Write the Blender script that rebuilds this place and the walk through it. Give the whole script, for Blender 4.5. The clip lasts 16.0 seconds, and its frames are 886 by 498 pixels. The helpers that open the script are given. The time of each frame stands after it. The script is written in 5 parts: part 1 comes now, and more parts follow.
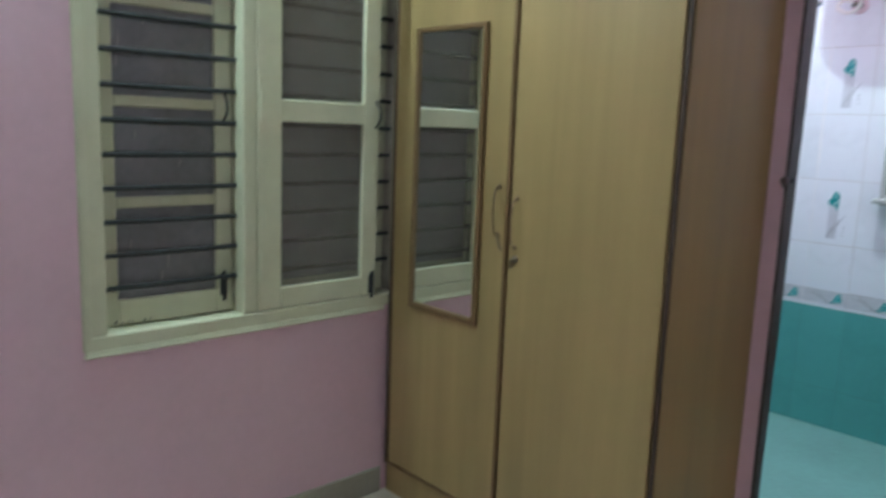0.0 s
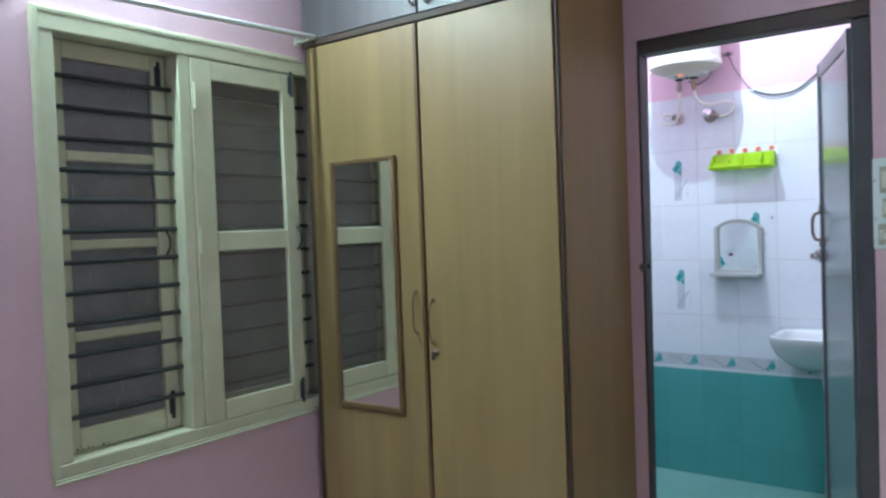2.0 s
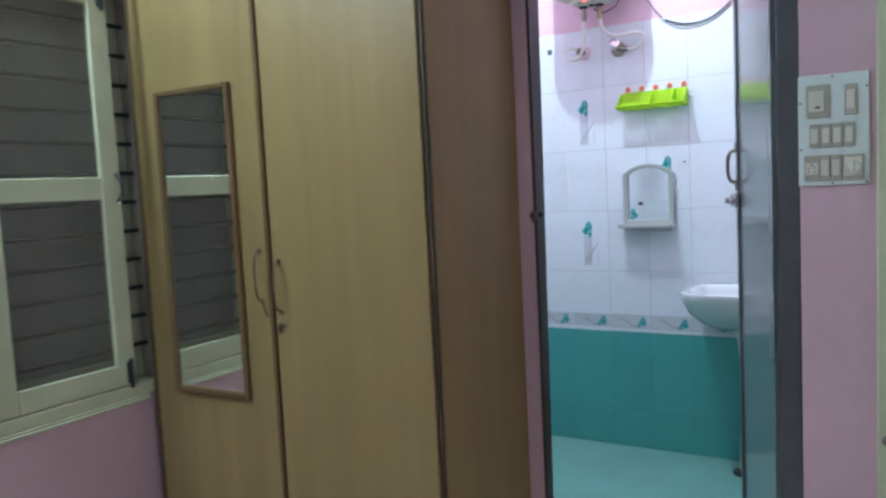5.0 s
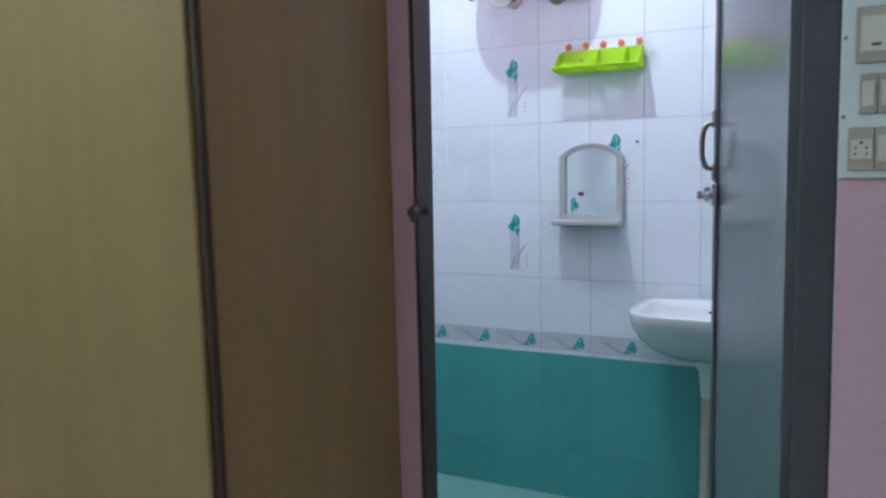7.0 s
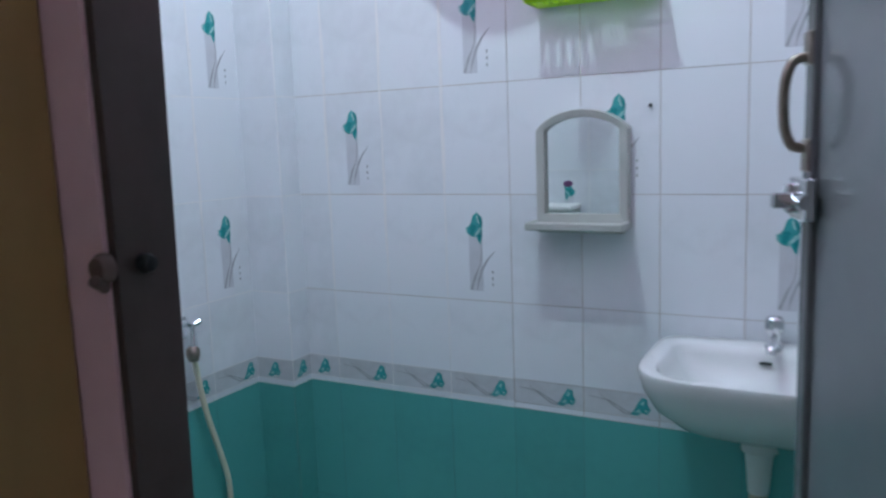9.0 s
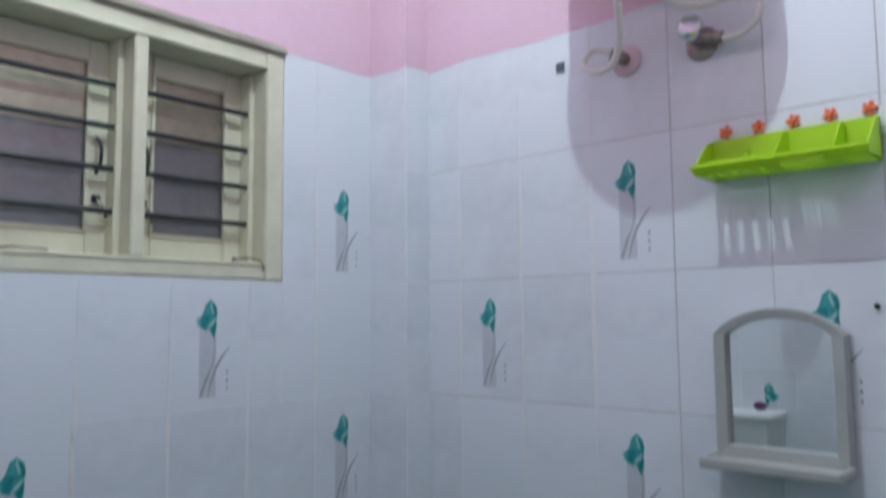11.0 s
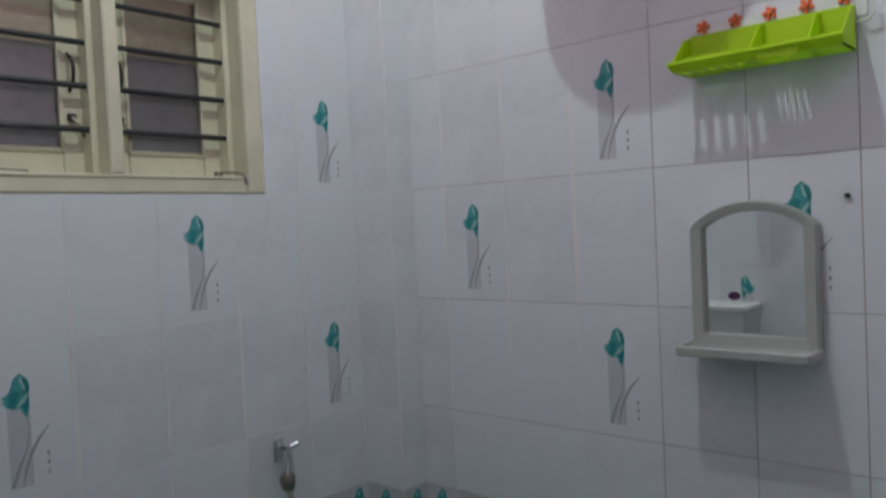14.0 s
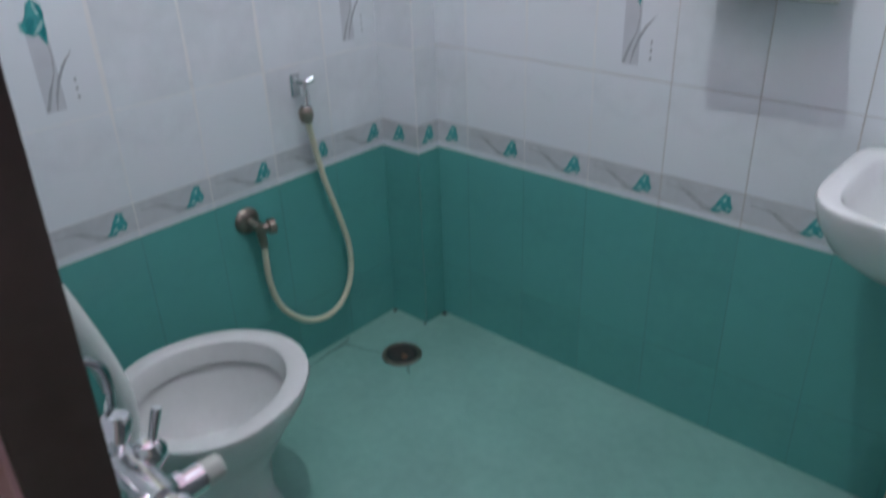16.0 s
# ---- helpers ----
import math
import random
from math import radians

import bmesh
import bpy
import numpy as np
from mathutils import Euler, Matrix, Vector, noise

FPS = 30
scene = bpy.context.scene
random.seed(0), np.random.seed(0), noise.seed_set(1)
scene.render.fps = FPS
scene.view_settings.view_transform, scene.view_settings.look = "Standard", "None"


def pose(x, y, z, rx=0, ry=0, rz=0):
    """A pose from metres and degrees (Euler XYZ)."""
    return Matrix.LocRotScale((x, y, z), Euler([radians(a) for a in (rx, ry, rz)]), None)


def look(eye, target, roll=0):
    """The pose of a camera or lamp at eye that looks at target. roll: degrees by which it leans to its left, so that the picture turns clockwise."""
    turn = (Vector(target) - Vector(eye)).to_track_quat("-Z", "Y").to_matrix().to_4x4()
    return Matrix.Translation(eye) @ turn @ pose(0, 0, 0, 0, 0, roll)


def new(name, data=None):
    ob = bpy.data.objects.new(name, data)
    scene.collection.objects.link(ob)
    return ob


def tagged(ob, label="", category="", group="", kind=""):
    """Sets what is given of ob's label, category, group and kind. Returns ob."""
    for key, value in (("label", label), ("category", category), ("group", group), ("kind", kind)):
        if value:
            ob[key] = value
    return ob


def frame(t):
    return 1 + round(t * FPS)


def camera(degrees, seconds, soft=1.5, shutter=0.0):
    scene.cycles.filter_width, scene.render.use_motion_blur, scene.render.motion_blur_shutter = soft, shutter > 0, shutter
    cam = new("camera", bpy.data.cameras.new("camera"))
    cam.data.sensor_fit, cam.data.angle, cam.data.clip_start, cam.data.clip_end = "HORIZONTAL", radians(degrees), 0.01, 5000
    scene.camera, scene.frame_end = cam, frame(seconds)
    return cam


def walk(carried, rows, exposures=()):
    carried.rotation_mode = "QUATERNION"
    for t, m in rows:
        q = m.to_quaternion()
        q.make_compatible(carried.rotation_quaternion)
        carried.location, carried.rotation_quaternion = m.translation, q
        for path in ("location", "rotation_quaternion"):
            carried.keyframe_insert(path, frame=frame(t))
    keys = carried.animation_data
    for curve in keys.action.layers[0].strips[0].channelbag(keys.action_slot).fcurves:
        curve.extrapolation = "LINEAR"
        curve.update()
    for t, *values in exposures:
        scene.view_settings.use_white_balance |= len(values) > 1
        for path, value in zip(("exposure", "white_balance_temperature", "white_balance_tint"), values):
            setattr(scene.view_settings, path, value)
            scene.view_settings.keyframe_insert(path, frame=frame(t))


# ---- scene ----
cam = camera(60.6, 16.0, 2.4, 0.6)
PATH = [
    (0, (2.237, -1.775, 1.355), (0.797, -0.425, 1.037), 2.2),
    (0.5, (2.264, -1.848, 1.382), (0.948, -0.354, 1.199), 0.1),
    (1, (2.331, -2.007, 1.391), (1.078, -0.448, 1.392), -2.1),
    (1.2, (2.365, -2.06, 1.396), (1.122, -0.494, 1.424), -2.2),
    (1.5, (2.392, -2.115, 1.403), (1.139, -0.555, 1.392), -2.3),
    (2, (2.368, -2.18, 1.406), (1.169, -0.58, 1.35), -2.1),
    (2.5, (2.322, -2.273, 1.406), (1.225, -0.603, 1.327), -1.9),
    (3, (2.294, -2.291, 1.362), (1.286, -0.569, 1.221), -2.3),
    (3.3, (2.276, -2.241, 1.347), (1.288, -0.511, 1.17), -2.6),
    (3.5, (2.27, -2.171, 1.345), (1.252, -0.46, 1.156), -2.9),
    (3.8, (2.275, -2.048, 1.352), (1.233, -0.349, 1.186), -3.6),
    (4, (2.28, -1.972, 1.356), (1.223, -0.28, 1.215), -3.6),
    (4.5, (2.283, -1.831, 1.346), (1.219, -0.142, 1.215), -3.0),
    (4.7, (2.28, -1.77, 1.343), (1.222, -0.08, 1.195), -3.0),
    (6.8, (2.054, -0.918, 1.334), (1.139, 0.848, 1.126), -1.6),
    (7, (2.034, -0.844, 1.328), (1.118, 0.92, 1.109), -1.4),
    (7.5, (1.962, -0.601, 1.319), (1.079, 1.177, 1.078), -1.2),
    (8, (1.91, -0.368, 1.332), (1.076, 1.432, 1.074), -0.7),
    (8.2, (1.903, -0.273, 1.326), (1.071, 1.527, 1.061), -1.4),
    (10.3, (1.679, 0.389, 1.369), (0.424, 1.93, 1.146), -0.6),
    (10.5, (1.703, 0.418, 1.382), (0.395, 1.921, 1.222), -0.4),
    (10.7, (1.721, 0.43, 1.384), (0.376, 1.91, 1.368), -0.4),
    (11, (1.726, 0.434, 1.385), (0.387, 1.909, 1.563), -0.5),
    (11.2, (1.724, 0.436, 1.386), (0.393, 1.901, 1.672), -0.6),
    (11.5, (1.72, 0.438, 1.388), (0.406, 1.877, 1.84), -1.0),
    (11.7, (1.72, 0.438, 1.388), (0.421, 1.851, 1.949), -1.1),
    (12, (1.723, 0.438, 1.388), (0.445, 1.795, 2.112), -0.8),
    (12.2, (1.726, 0.436, 1.387), (0.456, 1.757, 2.188), -0.4),
    (12.5, (1.73, 0.431, 1.385), (0.469, 1.751, 2.201), -0.7),
    (12.7, (1.733, 0.428, 1.386), (0.459, 1.797, 2.094), -1.0),
    (13, (1.737, 0.424, 1.387), (0.432, 1.842, 1.921), -1.5),
    (13.2, (1.74, 0.422, 1.386), (0.405, 1.873, 1.721), -2.0),
    (13.5, (1.742, 0.419, 1.381), (0.396, 1.885, 1.582), -2.3),
    (13.8, (1.742, 0.417, 1.378), (0.422, 1.919, 1.381), -2.7),
    (14, (1.743, 0.416, 1.377), (0.427, 1.921, 1.315), -2.7),
    (14.2, (1.746, 0.416, 1.378), (0.431, 1.915, 1.229), -2.7),
    (14.5, (1.753, 0.415, 1.379), (0.442, 1.897, 1.085), -2.9),
    (14.7, (1.756, 0.413, 1.376), (0.451, 1.887, 1.025), -2.9),
    (15, (1.76, 0.41, 1.366), (0.461, 1.859, 0.904), -2.9),
    (15.2, (1.762, 0.408, 1.36), (0.474, 1.837, 0.815), -2.7),
    (15.5, (1.764, 0.402, 1.354), (0.496, 1.792, 0.676), -2.6),
    (15.7, (1.763, 0.394, 1.351), (0.515, 1.75, 0.574), -2.5),
    (16, (1.758, 0.377, 1.348), (0.552, 1.679, 0.426), -2.1),
]
# seconds, stops, kelvin, tint: the clip's own exposure and white balance
EXPOSURES = [(0, 0.4, 6000, 10), (1.5, 0.36, 5680, 9), (3.5, 0.35, 5700, 9), (7.0, 0.12, 5700, 9), (8.2, -0.07, 5750, 9), (10.4, -0.47, 6020, 10), (11.5, -0.72, 6200, 12), (12.5, -1.2, 6250, 16),
             (13, -1.33, 6550, 16), (14, -1.05, 6900, 13), (14.5, -0.9, 6800, 12), (15, -0.68, 6780, 13), (15.5, -0.42, 6600, 13), (16, -0.08, 6550, 13)]
walk(cam, [(t, look(eye, target, roll)) for t, eye, target, roll in PATH], EXPOSURES)

# ---- world and lights ----
world = bpy.data.worlds.new("night")
world.use_nodes = True
world.node_tree.nodes["Background"].inputs["Color"].default_value = (0.35, 0.45, 0.7, 1)
world.node_tree.nodes["Background"].inputs["Strength"].default_value = 0.02
scene.world = world


def lamp(name, kind, m, energy, colour, size, size_y=None):
    data = bpy.data.lights.new(name, kind)
    data.energy, data.color = energy, colour
    if kind == "AREA":
        data.shape, data.size, data.size_y = "RECTANGLE", size, size_y
    else:
        data.shadow_soft_size = size
    new(name, data).matrix_world = m


# a bare bulb under the bathroom ceiling, a fluorescent tube high on the bedroom's window wall
lamp("bathroom_bulb", "POINT", pose(1.09, 1.13, 2.84), 44.5, (0.78, 1.0, 0.95), 0.009)


TUBE_STRENGTH = 146


# ---- materials ----
def mat(name, colour, rough=0.5, metal=0.0, vary=0.08, scale=6.0, bump=0.0, fine=60.0, stretch=(1, 1, 1), rand=0.0, coat=0.0, trans=0.0, alpha=1.0, tone=None):
    m = bpy.data.materials.new(name)
    m.use_nodes = True
    nodes, links = m.node_tree.nodes, m.node_tree.links
    p = nodes["Principled BSDF"]
    p.inputs["Roughness"].default_value, p.inputs["Metallic"].default_value = rough, metal
    p.inputs["Coat Weight"].default_value, p.inputs["Transmission Weight"].default_value, p.inputs["Alpha"].default_value = coat, trans, alpha
    coord = nodes.new("ShaderNodeTexCoord")
    mapping = nodes.new("ShaderNodeMapping")
    mapping.inputs["Scale"].default_value = stretch
    links.new(coord.outputs["Object"], mapping.inputs["Vector"])
    big, small = nodes.new("ShaderNodeTexNoise"), nodes.new("ShaderNodeTexNoise")
    big.inputs["Scale"].default_value, small.inputs["Scale"].default_value = scale, fine
    big.inputs["Detail"].default_value, small.inputs["Detail"].default_value = 4, 5
    for n in (big, small):
        links.new(mapping.outputs["Vector"], n.inputs["Vector"])
    add = nodes.new("ShaderNodeMath")
    add.operation = "MULTIPLY_ADD"
    links.new(small.outputs["Fac"], add.inputs[0])
    add.inputs[1].default_value = 0.5
    links.new(big.outputs["Fac"], add.inputs[2])
    last = add.outputs[0]
    if rand:
        info, plus = nodes.new("ShaderNodeObjectInfo"), nodes.new("ShaderNodeMath")
        plus.operation = "MULTIPLY_ADD"
        links.new(info.outputs["Random"], plus.inputs[0])
        plus.inputs[1].default_value = rand
        links.new(last, plus.inputs[2])
        last = plus.outputs[0]
    ramp = nodes.new("ShaderNodeValToRGB")
    ramp.color_ramp.elements[0].position, ramp.color_ramp.elements[1].position = 0.4, 1.1 if not rand else 1.1 + rand
    dark = tone or [c * (1 - vary) for c in colour]
    light = [min(0.95, c * (1 + vary)) for c in colour]
    ramp.color_ramp.elements[0].color, ramp.color_ramp.elements[1].color = (*dark, 1), (*light, 1)
    links.new(last, ramp.inputs["Fac"])
    links.new(ramp.outputs["Color"], p.inputs["Base Color"])
    rr = nodes.new("ShaderNodeMath")
    rr.operation = "MULTIPLY_ADD"
    links.new(big.outputs["Fac"], rr.inputs[0])
    rr.inputs[1].default_value, rr.inputs[2].default_value = rough * 0.5, rough * 0.75
    links.new(rr.outputs[0], p.inputs["Roughness"])
    if bump:
        b = nodes.new("ShaderNodeBump")
        b.inputs["Strength"].default_value, b.inputs["Distance"].default_value = bump, 0.004
        links.new(small.outputs["Fac"], b.inputs["Height"])
        links.new(b.outputs["Normal"], p.inputs["Normal"])
    return m


def glowing(name, colour, strength):
    m = bpy.data.materials.new(name)
    m.use_nodes = True
    p = m.node_tree.nodes["Principled BSDF"]
    p.inputs["Base Color"].default_value = p.inputs["Emission Color"].default_value = (*colour, 1)
    p.inputs["Emission Strength"].default_value = strength
    return m


PINK = mat("pink_wall_paint", (0.725, 0.495, 0.59), 0.55, vary=0.06, scale=2.5, bump=0.12, fine=45)
CEIL = mat("mauve_ceiling_paint", (0.62, 0.58, 0.68), 0.7, vary=0.04, bump=0.1)
BOUNCEWALL = mat("pale_pink_wall_paint", (0.74, 0.60, 0.64), 0.6, vary=0.04, scale=2.5, bump=0.1)
BEDCEIL = mat("white_ceiling_paint", (0.82, 0.82, 0.82), 0.7, vary=0.03, bump=0.1)
TILE = mat("white_glazed_tile", (0.675, 0.695, 0.735), 0.16, vary=0.10, scale=5, fine=25, rand=0.4)
GREEN = mat("teal_glazed_tile", (0.096, 0.345, 0.325), 0.22, vary=0.08, scale=4, fine=30, rand=0.35)
BORDER = mat("grey_marbled_tile", (0.52, 0.53, 0.56), 0.2, vary=0.15, scale=14, fine=40, rand=0.2)
GREENGROUT = mat("dark_teal_grout", (0.062, 0.235, 0.222), 0.7, vary=0.3, scale=5)
PALEGROUT = mat("pale_grout", (0.84, 0.80, 0.77), 0.8, vary=0.06, scale=6)
GROUT = mat("grey_grout", (0.40, 0.33, 0.28), 0.9, vary=0.3, scale=9, bump=0.3, fine=150)
TEAL = mat("teal_print", (0.022, 0.23, 0.24), 0.2, vary=0.5, scale=60, fine=200)
TEAL_MID = mat("mid_teal_print", (0.055, 0.31, 0.315), 0.2, vary=0.3, scale=60, fine=200)
TEAL_LIGHT = mat("pale_teal_print", (0.33, 0.56, 0.56), 0.2, vary=0.3, scale=60, fine=200)
INK = mat("dark_print", (0.08, 0.11, 0.14), 0.25, vary=0.3, scale=50)
PALE = mat("pale_grey_print", (0.565, 0.575, 0.62), 0.2, vary=0.05, scale=20)
SOFTINK = mat("soft_grey_print", (0.36, 0.37, 0.40), 0.2, vary=0.15, scale=40)
GREYINK = mat("grey_print", (0.33, 0.34, 0.36), 0.25, vary=0.2, scale=50)
BATHFLOOR = mat("sea_green_floor", (0.20, 0.39, 0.345), 0.35, vary=0.15, scale=4, bump=0.06, fine=35)
BEDFLOOR = mat("grey_floor_tile", (0.60, 0.54, 0.46), 0.25, vary=0.08, scale=5)
SKIRT = mat("beige_skirting_tile", (0.34, 0.32, 0.27), 0.3, vary=0.1, scale=7)
CREAM = mat("cream_gloss_paint", (0.63, 0.63, 0.47), 0.38, vary=0.07, scale=7, bump=0.12, fine=30)
IVORYPAINT = mat("ivory_window_paint", (0.67, 0.64, 0.49), 0.4, vary=0.09, scale=9, bump=0.2, fine=30)
STAIN = mat("floor_stain", (0.13, 0.25, 0.22), 0.4, vary=0.3, scale=30)
WOOD = mat("oak_laminate", (0.320, 0.226, 0.100), 0.36, vary=0.17, scale=1.3, fine=5, stretch=(5.5, 5.5, 0.28), bump=0.03)
WOODSIDE = mat("brown_side_laminate", (0.315, 0.205, 0.080), 0.55, vary=0.15, scale=1.5, fine=5, stretch=(5.5, 5.5, 0.28), bump=0.03)
EDGE = mat("dark_brown_lipping", (0.062, 0.038, 0.026), 0.6, vary=0.2, scale=8, stretch=(6, 6, 1))
LIP = mat("brown_edge_strip", (0.16, 0.095, 0.042), 0.4, vary=0.15, scale=8, stretch=(6, 6, 1))
LOFT = mat("dark_walnut_gloss", (0.095, 0.088, 0.092), 0.34, vary=0.25, scale=3, fine=20, stretch=(8, 8, 0.5), coat=0.12)
MIRROR = mat("mirror_silver", (0.86, 0.90, 0.88), 0.02, metal=1.0, vary=0.01)
FRAMEDARK = mat("dark_brown_door_paint", (0.072, 0.053, 0.050), 0.55, vary=0.25, scale=6, bump=0.2, fine=40)
# frame paint with the bathroom's bluish light put into its colour
FRAMELIT = mat("bath_lit_door_paint", (0.078, 0.080, 0.094), 0.4, vary=0.2, scale=6, bump=0.2, fine=40)
LEAF = mat("grey_pvc", (0.178, 0.191, 0.205), 0.16, vary=0.05, scale=4, fine=20)
LEAFEDGE = mat("dark_grey_pvc", (0.11, 0.11, 0.12), 0.3, vary=0.1, scale=4)
BLACK = mat("black_iron", (0.018, 0.022, 0.026), 0.45, vary=0.3, scale=20, bump=0.2)
CHROME = mat("worn_chrome", (0.72, 0.72, 0.74), 0.14, metal=1.0, vary=0.12, scale=20)
# chrome with the dark reflections of the shower head put into its colour
DARKCHROME = mat("darkened_chrome", (0.40, 0.42, 0.44), 0.10, metal=1.0, vary=0.1, scale=20)
TARN = mat("tarnished_metal", (0.27, 0.23, 0.20), 0.38, metal=0.9, vary=0.35, scale=40)
BRASS = mat("dull_brass", (0.29, 0.21, 0.14), 0.38, metal=0.9, vary=0.3, scale=40)
CERAMIC = mat("white_ceramic", (0.72, 0.73, 0.74), 0.1, vary=0.02, scale=4, coat=0.3)
WORNCERAMIC = mat("dull_white_ceramic", (0.60, 0.605, 0.61), 0.2, vary=0.06, scale=6, coat=0.15)
PLASTIC = mat("white_plastic", (0.72, 0.73, 0.72), 0.35, vary=0.04, scale=10)
IVORY = mat("ivory_enamel", (0.83, 0.815, 0.735), 0.24, vary=0.03, scale=5, coat=0.2)
# warmer, darker ivory: the shade under the heater is put into its colour
IVORYBASE = mat("shaded_ivory_plastic", (0.50, 0.455, 0.35), 0.4, vary=0.06, scale=8)
PAINTSPLASH = mat("pink_spattered_rubber", (0.26, 0.16, 0.19), 0.5, vary=0.4, scale=60)
IVORYDARK = mat("ivory_plastic", (0.60, 0.59, 0.50), 0.35, vary=0.06, scale=8)
GREYPLASTIC = mat("pale_grey_plastic", (0.40, 0.41, 0.39), 0.35, vary=0.05, scale=10)
SMEAR = mat("cement_smear", (0.735, 0.725, 0.735), 0.3, vary=0.05, scale=20)
BOARD = mat("pale_blue_plastic", (0.80, 0.88, 0.90), 0.3, vary=0.04, scale=10)
SWITCH = mat("beige_switch_plastic", (0.50, 0.475, 0.41), 0.35, vary=0.06, scale=20)
SWITCHTOP = mat("cream_switch_plastic", (0.78, 0.77, 0.71), 0.3, vary=0.05, scale=20)
LIME = mat("lime_plastic", (0.64, 0.88, 0.03), 0.32, vary=0.05, scale=10)
def translucent(m, share):
    """Lets that share of the light through a thin plastic."""
    nodes, links = m.node_tree.nodes, m.node_tree.links
    p, out = nodes["Principled BSDF"], nodes["Material Output"]
    thin, mix = nodes.new("ShaderNodeBsdfTranslucent"), nodes.new("ShaderNodeMixShader")
    links.new(p.inputs["Base Color"].links[0].from_socket, thin.inputs["Color"])
    mix.inputs["Fac"].default_value = share
    links.new(p.outputs["BSDF"], mix.inputs[1])
    links.new(thin.outputs["BSDF"], mix.inputs[2])
    links.new(mix.outputs["Shader"], out.inputs["Surface"])


translucent(LIME, 0.4)
ORANGE = mat("orange_plastic", (0.85, 0.16, 0.04), 0.4, vary=0.1, scale=40)
HOSE = mat("cream_hose", (0.66, 0.62, 0.48), 0.35, vary=0.08, scale=25)
WHITEHOSE = mat("white_hose", (0.72, 0.70, 0.66), 0.35, vary=0.06, scale=25)
PURPLE = mat("purple_plastic", (0.10, 0.03, 0.10), 0.4, vary=0.2, scale=30)
RUST = mat("old_wood_edge", (0.36, 0.32, 0.26), 0.8, vary=0.45, scale=9, stretch=(1, 1, 12), bump=0.4)
PANE = mat("frosted_pane", (0.22, 0.222, 0.25), 0.42, metal=0.6, vary=0.2, scale=7, fine=40, bump=0.15)
PANETOP = mat("reflection_tinted_pane", (0.33, 0.315, 0.24), 0.36, metal=0.95, vary=0.2, scale=5, fine=40, bump=0.15)
MESH = mat("brown_insect_mesh", (0.32, 0.30, 0.265), 0.55, vary=0.06, scale=5, fine=300, alpha=0.28)
BATHPANE = mat("bath_obscured_pane", (0.255, 0.255, 0.255), 0.36, metal=0.95, vary=0.15, scale=5, fine=40, bump=0.12)
YELLOW = mat("yellow_label", (0.55, 0.50, 0.03), 0.4)
RED_GLOW = glowing("red_indicator", (1.0, 0.10, 0.03), 3.0)
DARK = mat("drain_black", (0.03, 0.03, 0.03), 0.5, vary=0.4, scale=40, bump=0.4)
OUTSIDE = mat("neighbour_plaster", (0.25, 0.23, 0.2), 0.9, vary=0.2, scale=3)


# ---- builders ----
BASE = {}


def thing(name, at, label, category, group="", kind=""):
    ob = new(name)
    ob.location = at
    ob.empty_display_size = 0.05
    BASE[ob] = Vector(at)
    return tagged(ob, label, category, group, kind)


def part(name, bm, material, parent=None, label="", smooth=False):
    """Links a bmesh, given in world metres, as one mesh under its parent."""
    me = bpy.data.meshes.new(name)
    bmesh.ops.recalc_face_normals(bm, faces=bm.faces)
    bm.to_mesh(me)
    bm.free()
    me.materials.append(material)
    if smooth:
        me.shade_smooth()
        me.set_sharp_from_angle(angle=radians(40))
    ob = new(name, me)
    if parent:
        me.transform(Matrix.Translation(-BASE[parent]))
        ob.parent, BASE[ob] = parent, BASE[parent]
    else:
        BASE[ob] = Vector()
    return tagged(ob, label)


def block(a, b, bevel=0.0, bm=None, m=None, seg=1):
    bm = bm or bmesh.new()
    lo, hi = [min(p, q) for p, q in zip(a, b)], [max(p, q) for p, q in zip(a, b)]
    made = bmesh.ops.create_cube(bm, size=1, matrix=Matrix.LocRotScale([(p + q) / 2 for p, q in zip(lo, hi)], None, [q - p for p, q in zip(lo, hi)]))
    if bevel:
        edges = {e for v in made["verts"] for e in v.link_edges}
        made = bmesh.ops.bevel(bm, geom=list(edges), offset=bevel, segments=seg, affect="EDGES", profile=0.6)
    if m:
        bmesh.ops.transform(bm, matrix=m, verts=[v for v in made["verts"]])
    return bm


def blocks(*pairs, bevel=0.0):
    bm = bmesh.new()
    for a, b in pairs:
        block(a, b, bevel, bm)
    return bm


